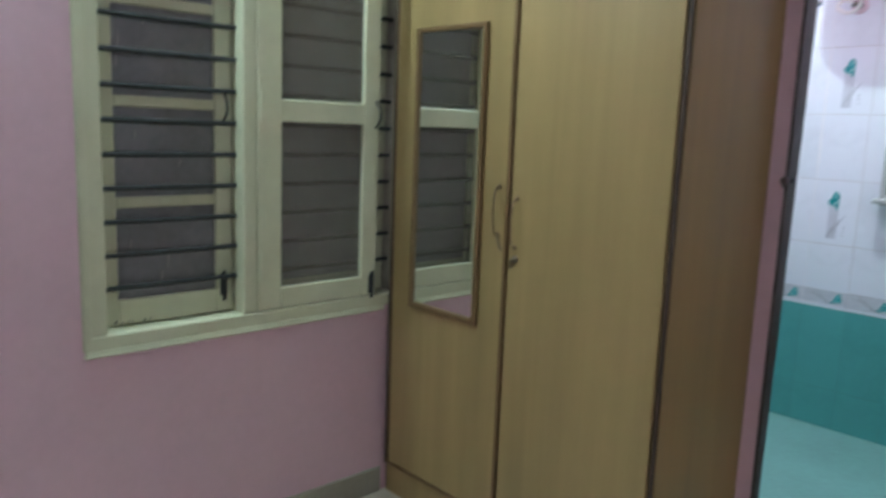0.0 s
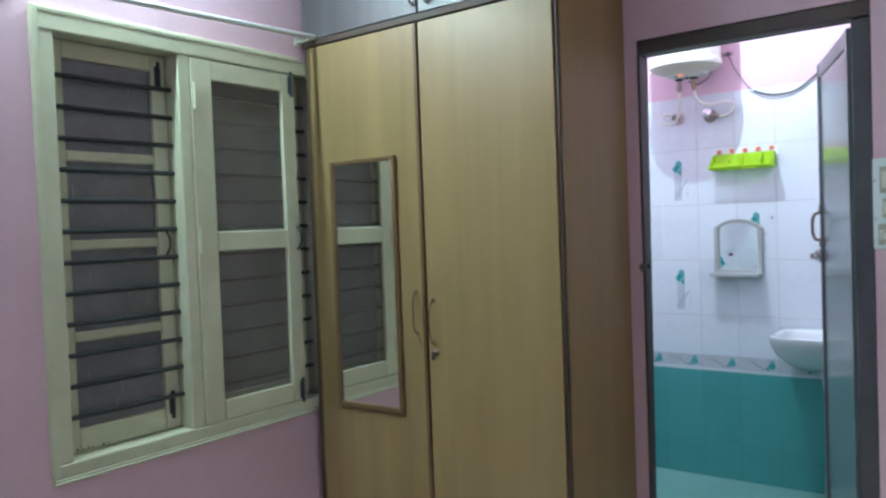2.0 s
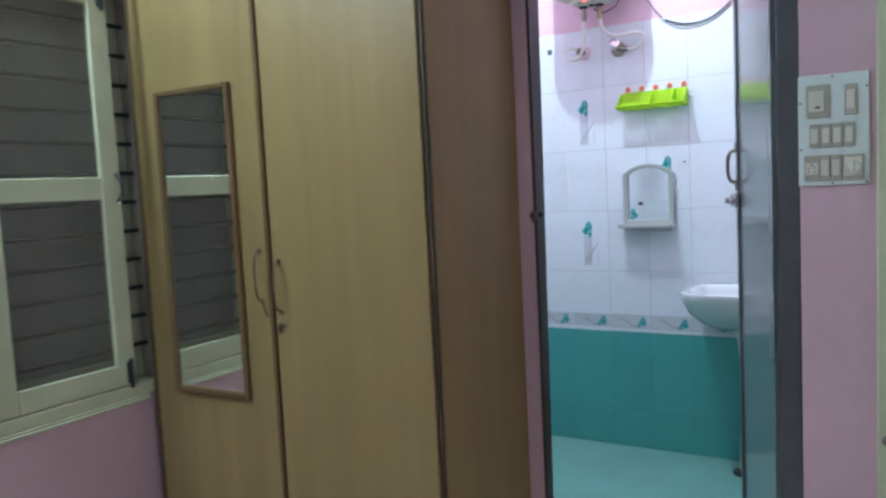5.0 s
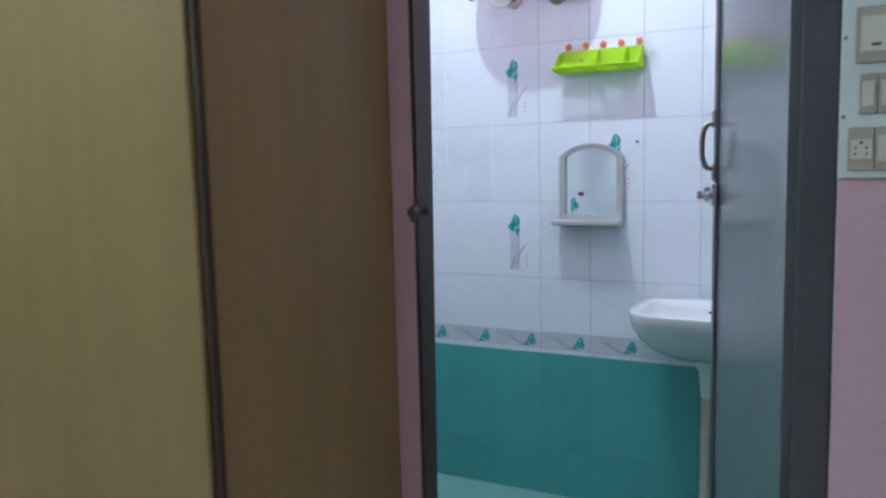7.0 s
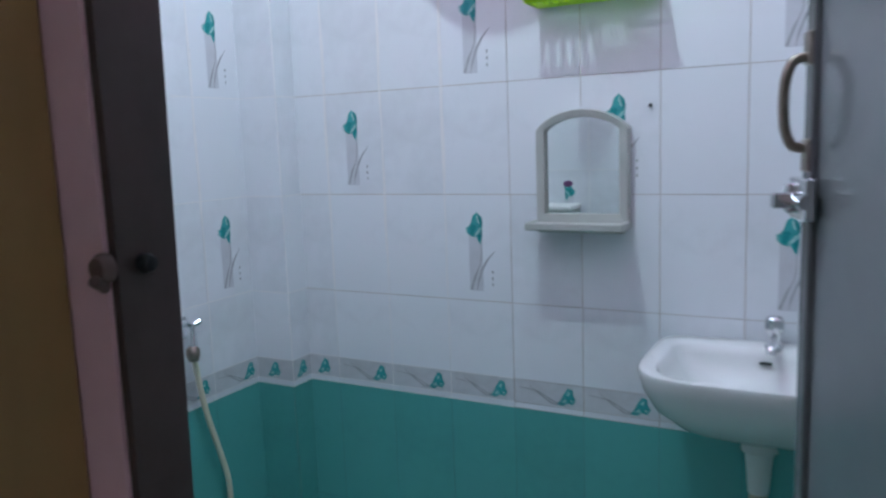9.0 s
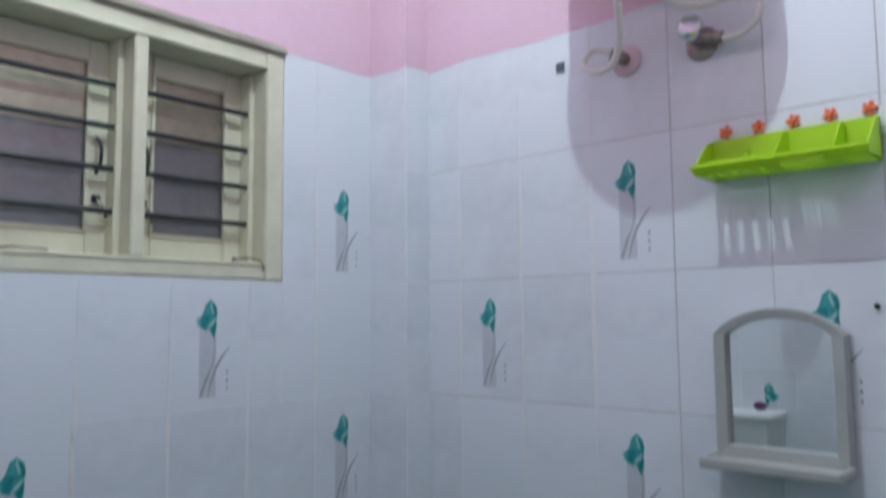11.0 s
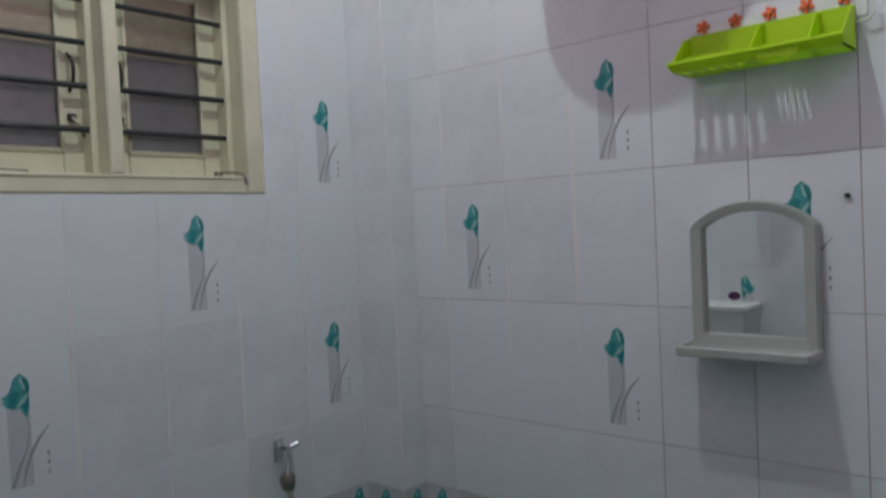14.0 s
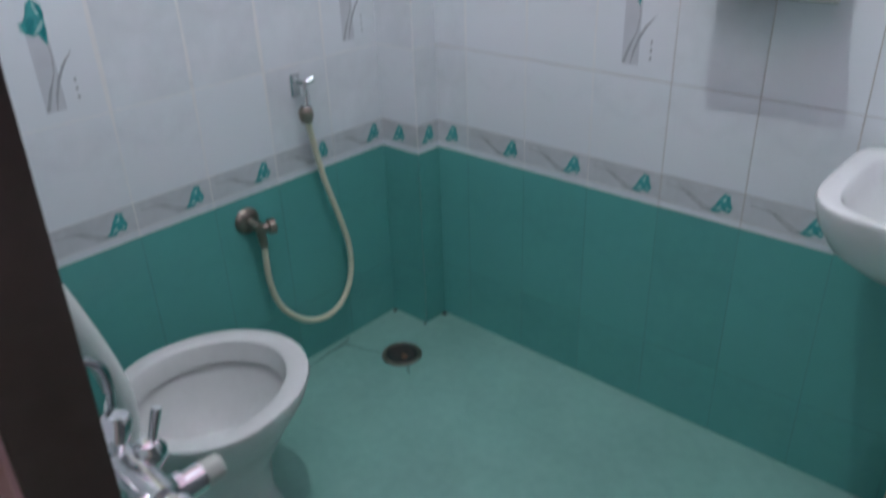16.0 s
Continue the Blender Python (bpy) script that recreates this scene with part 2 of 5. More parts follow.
def tube(points, radius, bm=None, seg=10, steps=1, ends=None):
    """A round tube through points, smoothed by Catmull-Rom with that many steps a span; radius may be a list, one a point."""
    bm = bm or bmesh.new()
    pts = [Vector(p) for p in points]
    radii = list(radius) if isinstance(radius, (list, tuple)) else [radius] * len(pts)
    path, rad = [], []
    for i in range(len(pts) - 1):
        p0, p1, p2, p3 = pts[max(i - 1, 0)], pts[i], pts[i + 1], pts[min(i + 2, len(pts) - 1)]
        for k in range(steps):
            s = k / steps
            path.append(0.5 * ((2 * p1) + (p2 - p0) * s + (2 * p0 - 5 * p1 + 4 * p2 - p3) * s * s + (3 * p1 - p0 - 3 * p2 + p3) * s ** 3))
            rad.append(radii[i] * (1 - s) + radii[i + 1] * s)
    path.append(pts[-1])
    rad.append(radii[-1])
    side = None
    rings = []
    for i, p in enumerate(path):
        way = (path[min(i + 1, len(path) - 1)] - path[max(i - 1, 0)]).normalized()
        if side is None:
            side = way.orthogonal().normalized()
        side = (side - way * side.dot(way)).normalized()
        up = way.cross(side)
        rings.append([bm.verts.new(p + rad[i] * (math.cos(2 * math.pi * k / seg) * side + math.sin(2 * math.pi * k / seg) * up)) for k in range(seg)])
    for a, b in zip(rings, rings[1:]):
        for k in range(seg):
            bm.faces.new((a[k], a[(k + 1) % seg], b[(k + 1) % seg], b[k]))
    bm.faces.new(rings[0])
    bm.faces.new(rings[-1])
    return bm


def lathe(profile, m, bm=None, seg=28):
    """Turns (radius, height) pairs round the z axis of the pose m."""
    bm = bm or bmesh.new()
    rings = []
    for r, z in profile:
        if r < 1e-5:
            rings.append([bm.verts.new(m @ Vector((0, 0, z)))])
        else:
            rings.append([bm.verts.new(m @ Vector((r * math.cos(2 * math.pi * k / seg), r * math.sin(2 * math.pi * k / seg), z))) for k in range(seg)])
    for a, b in zip(rings, rings[1:]):
        for k in range(seg):
            q = [a[k % len(a)], a[(k + 1) % len(a)], b[(k + 1) % len(b)], b[k % len(b)]]
            q = [v for i, v in enumerate(q) if v not in q[:i]]
            if len(q) > 2:
                bm.faces.new(q)
    for ring in (rings[0], rings[-1]):
        if len(ring) > 1:
            bm.faces.new(ring)
    return bm


def loft(loops, bm=None, close_ends=True):
    bm = bm or bmesh.new()
    rings = [[bm.verts.new(p) for p in loop] for loop in loops]
    n = len(rings[0])
    for a, b in zip(rings, rings[1:]):
        for k in range(n):
            bm.faces.new((a[k], a[(k + 1) % n], b[(k + 1) % n], b[k]))
    if close_ends:
        bm.faces.new(rings[0])
        bm.faces.new(rings[-1])
    return bm


def plate(outline, m, thick, bm=None):
    """A flat outline in the x, y plane of the pose m, given a thickness along its z."""
    return loft([[m @ Vector((x, y, 0)) for x, y in outline], [m @ Vector((x, y, thick)) for x, y in outline]], bm)


def strip(points, widths, m, thick, bm=None):
    """A brush stroke in the x, y plane of m."""
    left, right = [], []
    for i, (x, y) in enumerate(points):
        a, b = points[max(i - 1, 0)], points[min(i + 1, len(points) - 1)]
        d = Vector((b[0] - a[0], b[1] - a[1])).normalized()
        w = widths[i] / 2
        left.append((x - d.y * w, y + d.x * w))
        right.append((x + d.y * w, y - d.x * w))
    return plate(left + right[::-1], m, thick, bm)


# ---- structure ----
def structure(name, bm, material, label, category):
    return tagged(part(name, bm, material), label, category, kind="structure")


def holed(x0, x1, outer, hole):
    """A wall across x with one rectangular opening right through it; outer and hole: y0, y1, z0, z1."""
    rims = [[(x, y, z) for y, z in ((r[0], r[2]), (r[1], r[2]), (r[1], r[3]), (r[0], r[3]))] for x, r in ((x1, outer), (x1, hole), (x0, hole), (x0, outer), (x1, outer))]
    bm = loft(rims, close_ends=False)
    bmesh.ops.remove_doubles(bm, verts=bm.verts, dist=1e-5)
    return bm


# bedroom x 0.10 to 3.12, y -3.3 to 0.455; bathroom x 0.152 to 2.10, y 0.503 to 1.953
structure("floor_bedroom", blocks(((-0.06, -3.45, -0.13), (3.27, 0.50, -0.03))), BEDFLOOR, "pale grey glazed floor tiles of the bedroom", "floor")
floor_bath = structure("floor_bathroom", blocks(((0.0, 0.50, -0.13), (2.2, 2.1, 0.0))), BATHFLOOR, "pale sea-green bathroom floor with water stains", "floor")
wall_west = structure("wall_west", holed(-0.06, 0.10, (-3.3, 0.455, -0.03, 3.05), (-1.10, -0.02, 0.70, 2.085)), PINK, "pink painted bedroom wall with the window", "wall")
wall_mid = structure("wall_partition", plate([(-0.06, -0.03), (1.295, -0.03), (1.295, 2.055), (2.037, 2.055), (2.037, -0.03), (3.27, -0.03), (3.27, 3.05), (-0.06, 3.05)], pose(0, 0.503, 0, 90, 0, 0), 0.048), PINK, "pink painted wall between bedroom and bathroom", "wall")
# east and south walls stay out of view; their pale tone adds bounced light
structure("wall_east", blocks(((3.12, -3.3, -0.03), (3.27, 0.455, 3.05))), BOUNCEWALL, "unseen closing bedroom wall, kept pale to bounce light", "wall")
structure("wall_south", blocks(((-0.06, -3.45, -0.03), (3.27, -3.3, 3.05))), BOUNCEWALL, "unseen closing bedroom wall, kept pale to bounce light", "wall")
structure("ceiling_bedroom", blocks(((-0.06, -3.45, 3.05), (3.27, 0.5, 3.15))), BEDCEIL, "white painted bedroom ceiling", "ceiling")
structure("ceiling_bathroom", blocks(((0.0, 0.5, 3.025), (2.3, 2.2, 3.15))), CEIL, "white painted bathroom ceiling", "ceiling")
wall_bw = structure("wall_bath_west", holed(-0.01, 0.152, (0.503, 1.953, 0, 3.05), (0.80, 1.567, 1.475, 2.067)), PINK,
                    "bathroom wall, tiled below and painted pink above", "wall")
wall_bn = structure("wall_bath_north", blocks(((-0.01, 1.953, 0), (2.25, 2.1, 3.05))), PINK, "bathroom wall, tiled below and painted pink above", "wall")
wall_be = structure("wall_bath_east", blocks(((2.103, 0.503, 0), (2.25, 1.953, 3.05))), PINK, "bathroom wall, tiled below and painted pink above", "wall")
pillar = structure("wall_bath_pillar", blocks(((0.152, 1.863, 0), (0.297, 1.953, 2.70))), PINK, "small corner pillar, tiled below and painted pink above", "pillar")
structure("beam_west", blocks(((0.152, 0.503, 2.692), (0.205, 1.953, 3.03)), bevel=0.003), PINK, "pink painted concrete beam along the wall", "beam")
structure("beam_north", blocks(((0.205, 1.892, 2.695), (2.103, 1.953, 3.03)), bevel=0.003), PINK, "pink painted concrete beam along the wall", "beam")
structure("backdrop_outside", blocks(((-1.3, -3.2, -0.5), (-1.2, 3.2, 4))), OUTSIDE, "dim plastered wall of the neighbouring house", "backdrop")
structure("baseboard", blocks(((0.10, -3.3, -0.03), (0.112, -0.065, 0.068)), bevel=0.002), SKIRT, "beige glazed skirting tiles along the floor", "baseboard")
structure("baseboard", blocks(((2.05, 0.443, -0.03), (2.195, 0.455, 0.068)), bevel=0.002), SKIRT, "beige glazed skirting tiles along the floor", "baseboard")
structure("door_threshold", blocks(((1.30, 0.44, -0.03), (1.98, 0.517, 0.004)), bevel=0.004), SKIRT, "worn stone strip under the bathroom door", "threshold")


# ---- bathroom tiles ----
BUD = [(0.0, 0.0), (0.012, -0.013), (0.0145, -0.028), (0.0125, -0.045), (0.0130, -0.064), (0.0085, -0.090), (0.003, -0.080), (-0.002, -0.068), (-0.010, -0.070), (-0.020, -0.064),
       (-0.027, -0.056), (-0.028, -0.042), (-0.020, -0.040), (-0.014, -0.028), (-0.010, -0.010)]
SHADES = [[(-0.018, -0.044), (-0.008, -0.032), (-0.002, -0.040), (-0.006, -0.058), (-0.012, -0.067), (-0.019, -0.060)],
          [(0.003, -0.006), (0.010, -0.015), (0.0135, -0.030), (0.0115, -0.043), (0.008, -0.030), (0.005, -0.018)],
          [(0.012, -0.050), (0.0125, -0.064), (0.0085, -0.088), (0.003, -0.077), (0.002, -0.064)]]
STREAKS = [[(0.011, -0.042), (0.006, -0.056), (-0.004, -0.066), (-0.008, -0.068), (-0.002, -0.056), (0.006, -0.044)], [(-0.0265, -0.044), (-0.023, -0.043), (-0.022, -0.056), (-0.019, -0.062), (-0.024, -0.056)],
           [(0.0015, -0.004), (0.0045, -0.020), (0.007, -0.032), (0.003, -0.030), (-0.001, -0.014)]]
BUD, SHADES, STREAKS = [(x * 1.22 - 0.002, y) for x, y in BUD], [[(x * 1.22 - 0.002, y) for x, y in p] for p in SHADES], [[(x * 1.3 - 0.002, y) for x, y in p] for p in STREAKS]
TILE_MESH = {}


def tile_mesh(w, h, material):
    key = (round(w, 4), round(h, 4), material.name)
    if key not in TILE_MESH:
        bm = blocks(((-w / 2 + 0.0006, 0, -h / 2 + 0.0005), (w / 2 - 0.0006, 0.0022, h / 2 - 0.0005)))
        for v in bm.verts:
            if v.co.y < 0.001:
                v.co.x -= 0.0005 * (1 if v.co.x > 0 else -1)
                v.co.z -= 0.0004 * (1 if v.co.z > 0 else -1)
        bmesh.ops.recalc_face_normals(bm, faces=bm.faces)
        me = bpy.data.meshes.new("tile")
        bm.to_mesh(me)
        bm.free()
        me.materials.append(material)
        TILE_MESH[key] = me
    return TILE_MESH[key]


def print_mesh(key, pieces):
    if key not in TILE_MESH:
        me = bpy.data.meshes.new(key)
        bm = bmesh.new()
        slots = []
        for build, material in pieces:
            before = set(bm.faces)
            build(bm)
            if material not in slots:
                slots.append(material)
                me.materials.append(material)
            for f in bm.faces:
                if f not in before:
                    f.material_index = slots.index(material)
        bmesh.ops.recalc_face_normals(bm, faces=bm.faces)
        bm.to_mesh(me)
        bm.free()
        TILE_MESH[key] = me
    return TILE_MESH[key]


FACE = pose(0, 0, 0, 90, 0, 0)  # x to the right, y up, z out of the wall
FLOWER = [
    (lambda bm: plate([(-0.028, -0.062), (0.014, -0.062), (0.014, -0.222), (-0.028, -0.222)], FACE, 0.0003, bm), PALE),
    (lambda bm: strip([(0.0085, -0.088), (0.0105, -0.112), (0.006, -0.145), (-0.002, -0.163)], [0.0014, 0.0018, 0.0022, 0.0020], FACE, 0.0008, bm), GREYINK),
    (lambda bm: strip([(0.001, -0.157), (-0.010, -0.180), (-0.024, -0.219)], [0.0022, 0.0060, 0.0075], FACE, 0.0006, bm), SOFTINK),
    (lambda bm: strip([(-0.006, -0.221), (0.0, -0.192), (0.012, -0.160), (0.027, -0.134), (0.050, -0.108)], [0.0020, 0.0050, 0.0060, 0.0055, 0.0010], FACE, 0.0007, bm), SOFTINK),
    (lambda bm: plate(BUD, FACE, 0.0009, bm), TEAL_MID),
    (lambda bm: [plate(p, FACE, 0.0011, bm) for p in SHADES], TEAL),
    (lambda bm: [plate(p, FACE, 0.0013, bm) for p in STREAKS], TEAL_LIGHT),
    (lambda bm: [plate([(0.041, y), (0.044, y - 0.002), (0.0455, y), (0.0455, y - 0.007), (0.043, y - 0.010), (0.041, y - 0.006)], FACE, 0.0008, bm) for y in (-0.162, -0.180, -0.198)], GREYINK),
]
SPRIG = [
    (lambda bm: strip([(-0.085, 0.012), (-0.03, 0.006), (0.02, -0.020), (0.045, -0.022)], [0.001, 0.003, 0.003, 0.001], FACE, 0.0006, bm), GREYINK),
    (lambda bm: strip([(-0.055, 0.020), (-0.02, -0.006), (0.01, -0.024), (0.04, -0.026)], [0.001, 0.0035, 0.003, 0.001], FACE, 0.0007, bm), GREYINK),
    (lambda bm: plate([(0.026, -0.024), (0.038, -0.008), (0.044, 0.006), (0.056, 0.024), (0.070, 0.020), (0.072, 0.004), (0.078, -0.008), (0.070, -0.022), (0.056, -0.018), (0.044, -0.027)], FACE, 0.0009, bm), TEAL_MID),
    (lambda bm: [plate(p, FACE, 0.0012, bm) for p in ([(0.036, -0.020), (0.050, -0.006), (0.052, -0.016)], [(0.052, 0.004), (0.062, 0.018), (0.060, 0.004)], [(0.062, -0.008), (0.072, -0.010), (0.066, -0.016)])], TEAL_LIGHT),
]
ROWS = [(0.002, 0.19, GREEN), (0.19, 0.58, GREEN), (0.58, 0.597, TILE), (0.597, 0.664, BORDER), (0.664, 0.88, TILE), (0.88, 1.18, TILE),
        (1.18, 1.48, TILE), (1.48, 1.78, TILE), (1.78, 2.075, TILE)]


def tile_wall(wall, m, start, stop, first, hole=None, flowers=None, stained=None):
    """Tiles a wall. m: the pose of its foot, x along it and -y out of it; first: one joint; flowers: the column number of the first flower column."""
    clean = stained or stop
    sheet = blocks(((start, -0.0028, 0.002), (clean, 0.0, 2.074))) if not hole else blocks(
        ((start, -0.0028, 0.002), (hole[0], 0, 2.074)), ((hole[1], -0.0028, 0.002), (stop, 0, 2.074)), ((hole[0], -0.0028, 0.002), (hole[1], 0, hole[2])))
    if stained:
        dark = blocks(((stained, -0.0018, 0.002), (stop, 0.0, 2.074)))
        bmesh.ops.transform(dark, matrix=m, verts=dark.verts)
        part("grout", dark, GROUT, wall, "brown stained joints between tiles")
        level = blocks(*[((start, -0.00305, z - 0.0009), (clean, -0.001, z + 0.0009)) for z in (0.88, 1.18, 1.48, 1.78)])
        bmesh.ops.transform(level, matrix=m, verts=level.verts)
        part("grout", level, GROUT, wall, "brown stained joints between tiles")
    low = blocks(((start, -0.0030, 0.0), (stop, -0.0005, 0.578)))
    bmesh.ops.transform(low, matrix=m, verts=low.verts)
    part("grout", low, GREENGROUT, wall, "dark teal joints between tiles")
    bmesh.ops.transform(sheet, matrix=m, verts=sheet.verts)
    part("grout", sheet, PALEGROUT, wall, "pale cement joints between tiles")
    k = math.floor((start - first) / 0.2)
    while first + 0.2 * k < stop - 0.001:
        a, b = max(start, first + 0.2 * k), min(stop, first + 0.2 * (k + 1))
        for row, (lo, hi, material) in enumerate(ROWS):
            pieces = [(a, b, lo, hi)]
            if hole and a < hole[1] and b > hole[0] and hi > hole[2]:
                pieces = [(a, min(b, hole[0]), lo, hi), (max(a, hole[1]), b, lo, hi), (max(a, hole[0]), min(b, hole[1]), lo, min(hi, hole[2])),
                          (max(a, hole[0]), min(b, hole[1]), max(lo, hole[3]), hi)]
            for u0, u1, z0, z1 in pieces:
                if u1 - u0 < 0.004 or z1 - z0 < 0.004:
                    continue
                tile = new("tile", tile_mesh(u1 - u0, z1 - z0, material))
                tile.parent = wall
                tile.matrix_local = m @ pose((u0 + u1) / 2, -0.0032 - random.random() * 0.0004, (z0 + z1) / 2)
                full = u1 - u0 > 0.19
                kind = (k - (flowers or 0)) % 4
                if flowers is not None and full and z1 - z0 > 0.28 and ((kind == 0 and row in (5, 7)) or (kind == 2 and row == 6)):
                    motif = new("flower_print", print_mesh("flower_print", FLOWER))
                    motif.parent, motif.matrix_local = tile, pose(0, -0.0001, 0.10)
                if material == BORDER and u1 - u0 > 0.07:
                    motif = new("sprig_print", print_mesh("sprig_print", SPRIG)) if full else new("leaf_print", print_mesh("leaf_print", SPRIG[2:]))
                    motif.parent, motif.matrix_local = tile, pose(0 if full else -0.055, -0.0001, 0)
        k += 1


def joint_smears(wall, m, joints, z0, z1, seed):
    """Dried cement left in uneven pale bands over upright joints; m and joints as in tile_wall."""
    for j, x in enumerate(joints):
        n = 26
        left, right = [], []
        for i in range(n + 1):
            z = z0 + (z1 - z0) * i / n
            fade = min(1, 3 * i / n, 3 * (n - i) / n)
            left.append((x - fade * (0.0015 + 0.005 * (0.5 + noise.noise((z * 7, j * 3.1, seed)))), z))
            right.append((x + fade * (0.0015 + 0.006 * (0.5 + noise.noise((z * 6, j * 2.3 + 9, seed)))), z))
        part("cement_smear", plate(left + right[::-1], m @ pose(0, -0.0037, 0, 90, 0, 0), 0.0003), SMEAR, wall, "pale dried cement along a tile joint")


# ---- window of the bedroom ----
def ring(x0, x1, y0, y1, z0, z1, w, bevel=0.003, wb=None):
    """A rectangular frame in the y, z plane."""
    wb = wb or w
    return blocks(((x0, y0, z0), (x1, y0 + w, z1)), ((x0, y1 - w, z0), (x1, y1, z1)), ((x0 + 0.001, y0 + w, z1 - w), (x1 - 0.001, y1 - w, z1)),
                  ((x0 + 0.001, y0 + w, z0), (x1 - 0.001, y1 - w, z0 + wb)), bevel=bevel)


def tower_bolt(parent, y, z, x, flip=1):
    part("tower_bolt", tube([(x, y, z - 0.045 * flip), (x, y, z + 0.05 * flip)], 0.006, block((x - 0.008, y - 0.012, z - 0.035), (x - 0.002, y + 0.012, z + 0.035), 0.002)),
         BLACK, parent, "black painted iron tower bolt")


def pull(parent, y, z, x, material=BLACK, h=0.045):
    part("pull_handle", tube([(x, y, z - h), (x + 0.022, y, z - h * 0.5), (x + 0.026, y, z), (x + 0.022, y, z + h * 0.5), (x, y, z + h)], 0.004, steps=3), material, parent,
         "small black iron pull handle")


window_1 = thing("window_1", (0.1, -0.57, 0.70), "cream painted wooden window with black iron bars", "window", kind="structure")
part("window_frame", blocks(((0.015, -1.100, 0.745), (0.112, -1.050, 2.03)), ((0.015, -0.634, 0.745), (0.112, -0.588, 2.03)),
                            ((0.015, -1.100, 2.03), (0.114, -0.022, 2.085)), ((0.015, -1.100, 0.702), (0.114, -0.022, 0.745)), bevel=0.004), CREAM, window_1)
# thin sheet added over the pink reveal; its grey carries the gap's shade
part("reveal", blocks(((0.0, -0.0245, 0.746), (0.0985, -0.0203, 2.029))), mat("shaded_reveal_grey", (0.40, 0.36, 0.31), 0.9, vary=0.2, scale=8, bump=0.3), window_1, "added grey liner, toned down for the shaded reveal beside the wardrobe")
part("architrave", blocks(((0.10, -1.112, 0.7045), (0.116, -1.094, 2.097)), ((0.10, -1.116, 0.7045), (0.1125, -1.112, 2.100)), ((0.10, -1.094, 2.082), (0.1155, -0.07, 2.097)), ((0.10, -1.112, 2.097), (0.1120, -0.07, 2.101)), bevel=0.002), CREAM, window_1)
part("window_sill", blocks(((0.098, -1.114, 0.685), (0.1195, -0.068, 0.695)), ((0.098, -1.112, 0.695), (0.1165, -0.068, 0.7035)), bevel=0.003), CREAM, window_1,
     "moulded cream sill strip")
for i in range(12):
    z = 1.912 - i * 0.0953
    part("bar", tube([(0.062, -1.055, z), (0.062, -0.63, z)], 0.0078, seg=8), BLACK, window_1)
    part("bar", tube([(0.062, -0.60, z), (0.062, -0.0235, z)], 0.0074, seg=8), BLACK, window_1)


def shutter(parent, y0, y1, z0, z1, cuts, x, w=0.055):
    """An outer shutter: stiles, rails and panes."""
    sh = part("shutter", ring(x - 0.014, x + 0.014, y0, y1, z0, z1, w, wb=w + 0.02), CREAM, parent)
    levels = [z0 + w + 0.02] + cuts + [z1 - w]
    for c in cuts:
        part("muntin", blocks(((x - 0.012, y0 + w, c - 0.016), (x + 0.012, y1 - w, c + 0.016)), bevel=0.004), CREAM, sh)
    for a, b in zip(levels, levels[1:]):
        part("pane", blocks(((x - 0.003, y0 + w - 0.004, a - 0.002), (x + 0.001, y1 - w + 0.004, b + 0.002))), PANE, sh, "dark patterned window glass")
    return sh


left_shutter = shutter(window_1, -1.048, -0.636, 0.748, 2.028, [1.106, 1.393, 1.672], 0.028)
tower_bolt(left_shutter, -0.668, 1.955, 0.05)
tower_bolt(left_shutter, -0.668, 0.835, 0.05, -1)
pull(left_shutter, -0.664, 1.39, 0.042)
shutter(window_1, -0.586, -0.024, 0.748, 2.028, [1.39], 0.024)
sash = part("inner_sash", blocks(((0.092, -0.586, 0.748), (0.1135, -0.500, 2.026)), ((0.092, -0.178, 0.748), (0.1135, -0.112, 2.026)), ((0.093, -0.500, 1.958), (0.113, -0.178, 2.026)),
                                 ((0.093, -0.500, 1.352), (0.113, -0.178, 1.422)), ((0.093, -0.500, 0.748), (0.113, -0.178, 0.818)), bevel=0.003), CREAM, window_1, "cream inner sash with brown insect mesh")
for z0, z1 in ((0.816, 1.354), (1.420, 1.960)):
    part("insect_mesh", blocks(((0.099, -0.502, z0), (0.100, -0.176, z1))), MESH, sash, "brown insect mesh")
for z in (0.89, 1.394, 1.894):
    part("hinge", tube([(0.117, -0.574, z - 0.045), (0.117, -0.574, z + 0.045)], 0.006, block((0.112, -0.586, z - 0.04), (0.1165, -0.556, z + 0.04), 0.001)), CREAM, sash, "cream painted butt hinge")
for y, z, w in ((-1.043, 0.786, 0.004), (-1.004, 0.759, 0.004), (-0.985, 0.756, 0.003), (-0.968, 0.757, 0.003), (-0.955, 0.756, 0.003), (-0.920, 0.756, 0.0045), (-0.905, 0.757, 0.0025)):
    part("paint_chip", lathe([(0, 0), (w, 0.0003), (w * 0.7, 0.0012), (0, 0.0015)], pose(0.0418, y, z, 0, 90, 0), seg=7), DARK, left_shutter, "dark chip in the cream paint")
for y, z, h in ((-0.985, 1.585, 0.035), (-0.972, 1.56, 0.03), (-0.978, 1.50, 0.02), (-0.90, 1.62, 0.012), (-0.93, 1.30, 0.014), (-0.84, 0.93, 0.03), (-0.86, 0.88, 0.018), (-0.95, 0.985, 0.012), (-0.77, 1.90, 0.012), (-0.80, 1.22, 0.010)):
    part("paint_streak", strip([(y, z + h), (y + 0.001, z), (y - 0.001, z - h)], [0.001, 0.003, 0.001], Matrix(((0, 0, 1, 0.0290), (1, 0, 0, 0), (0, 1, 0, 0), (0, 0, 0, 1))), 0.0004), GREYPLASTIC, left_shutter, "dried paint streak on the glass")
tower_bolt(sash, -0.135, 0.79, 0.122, -1)
tower_bolt(sash, -0.135, 1.985, 0.122)
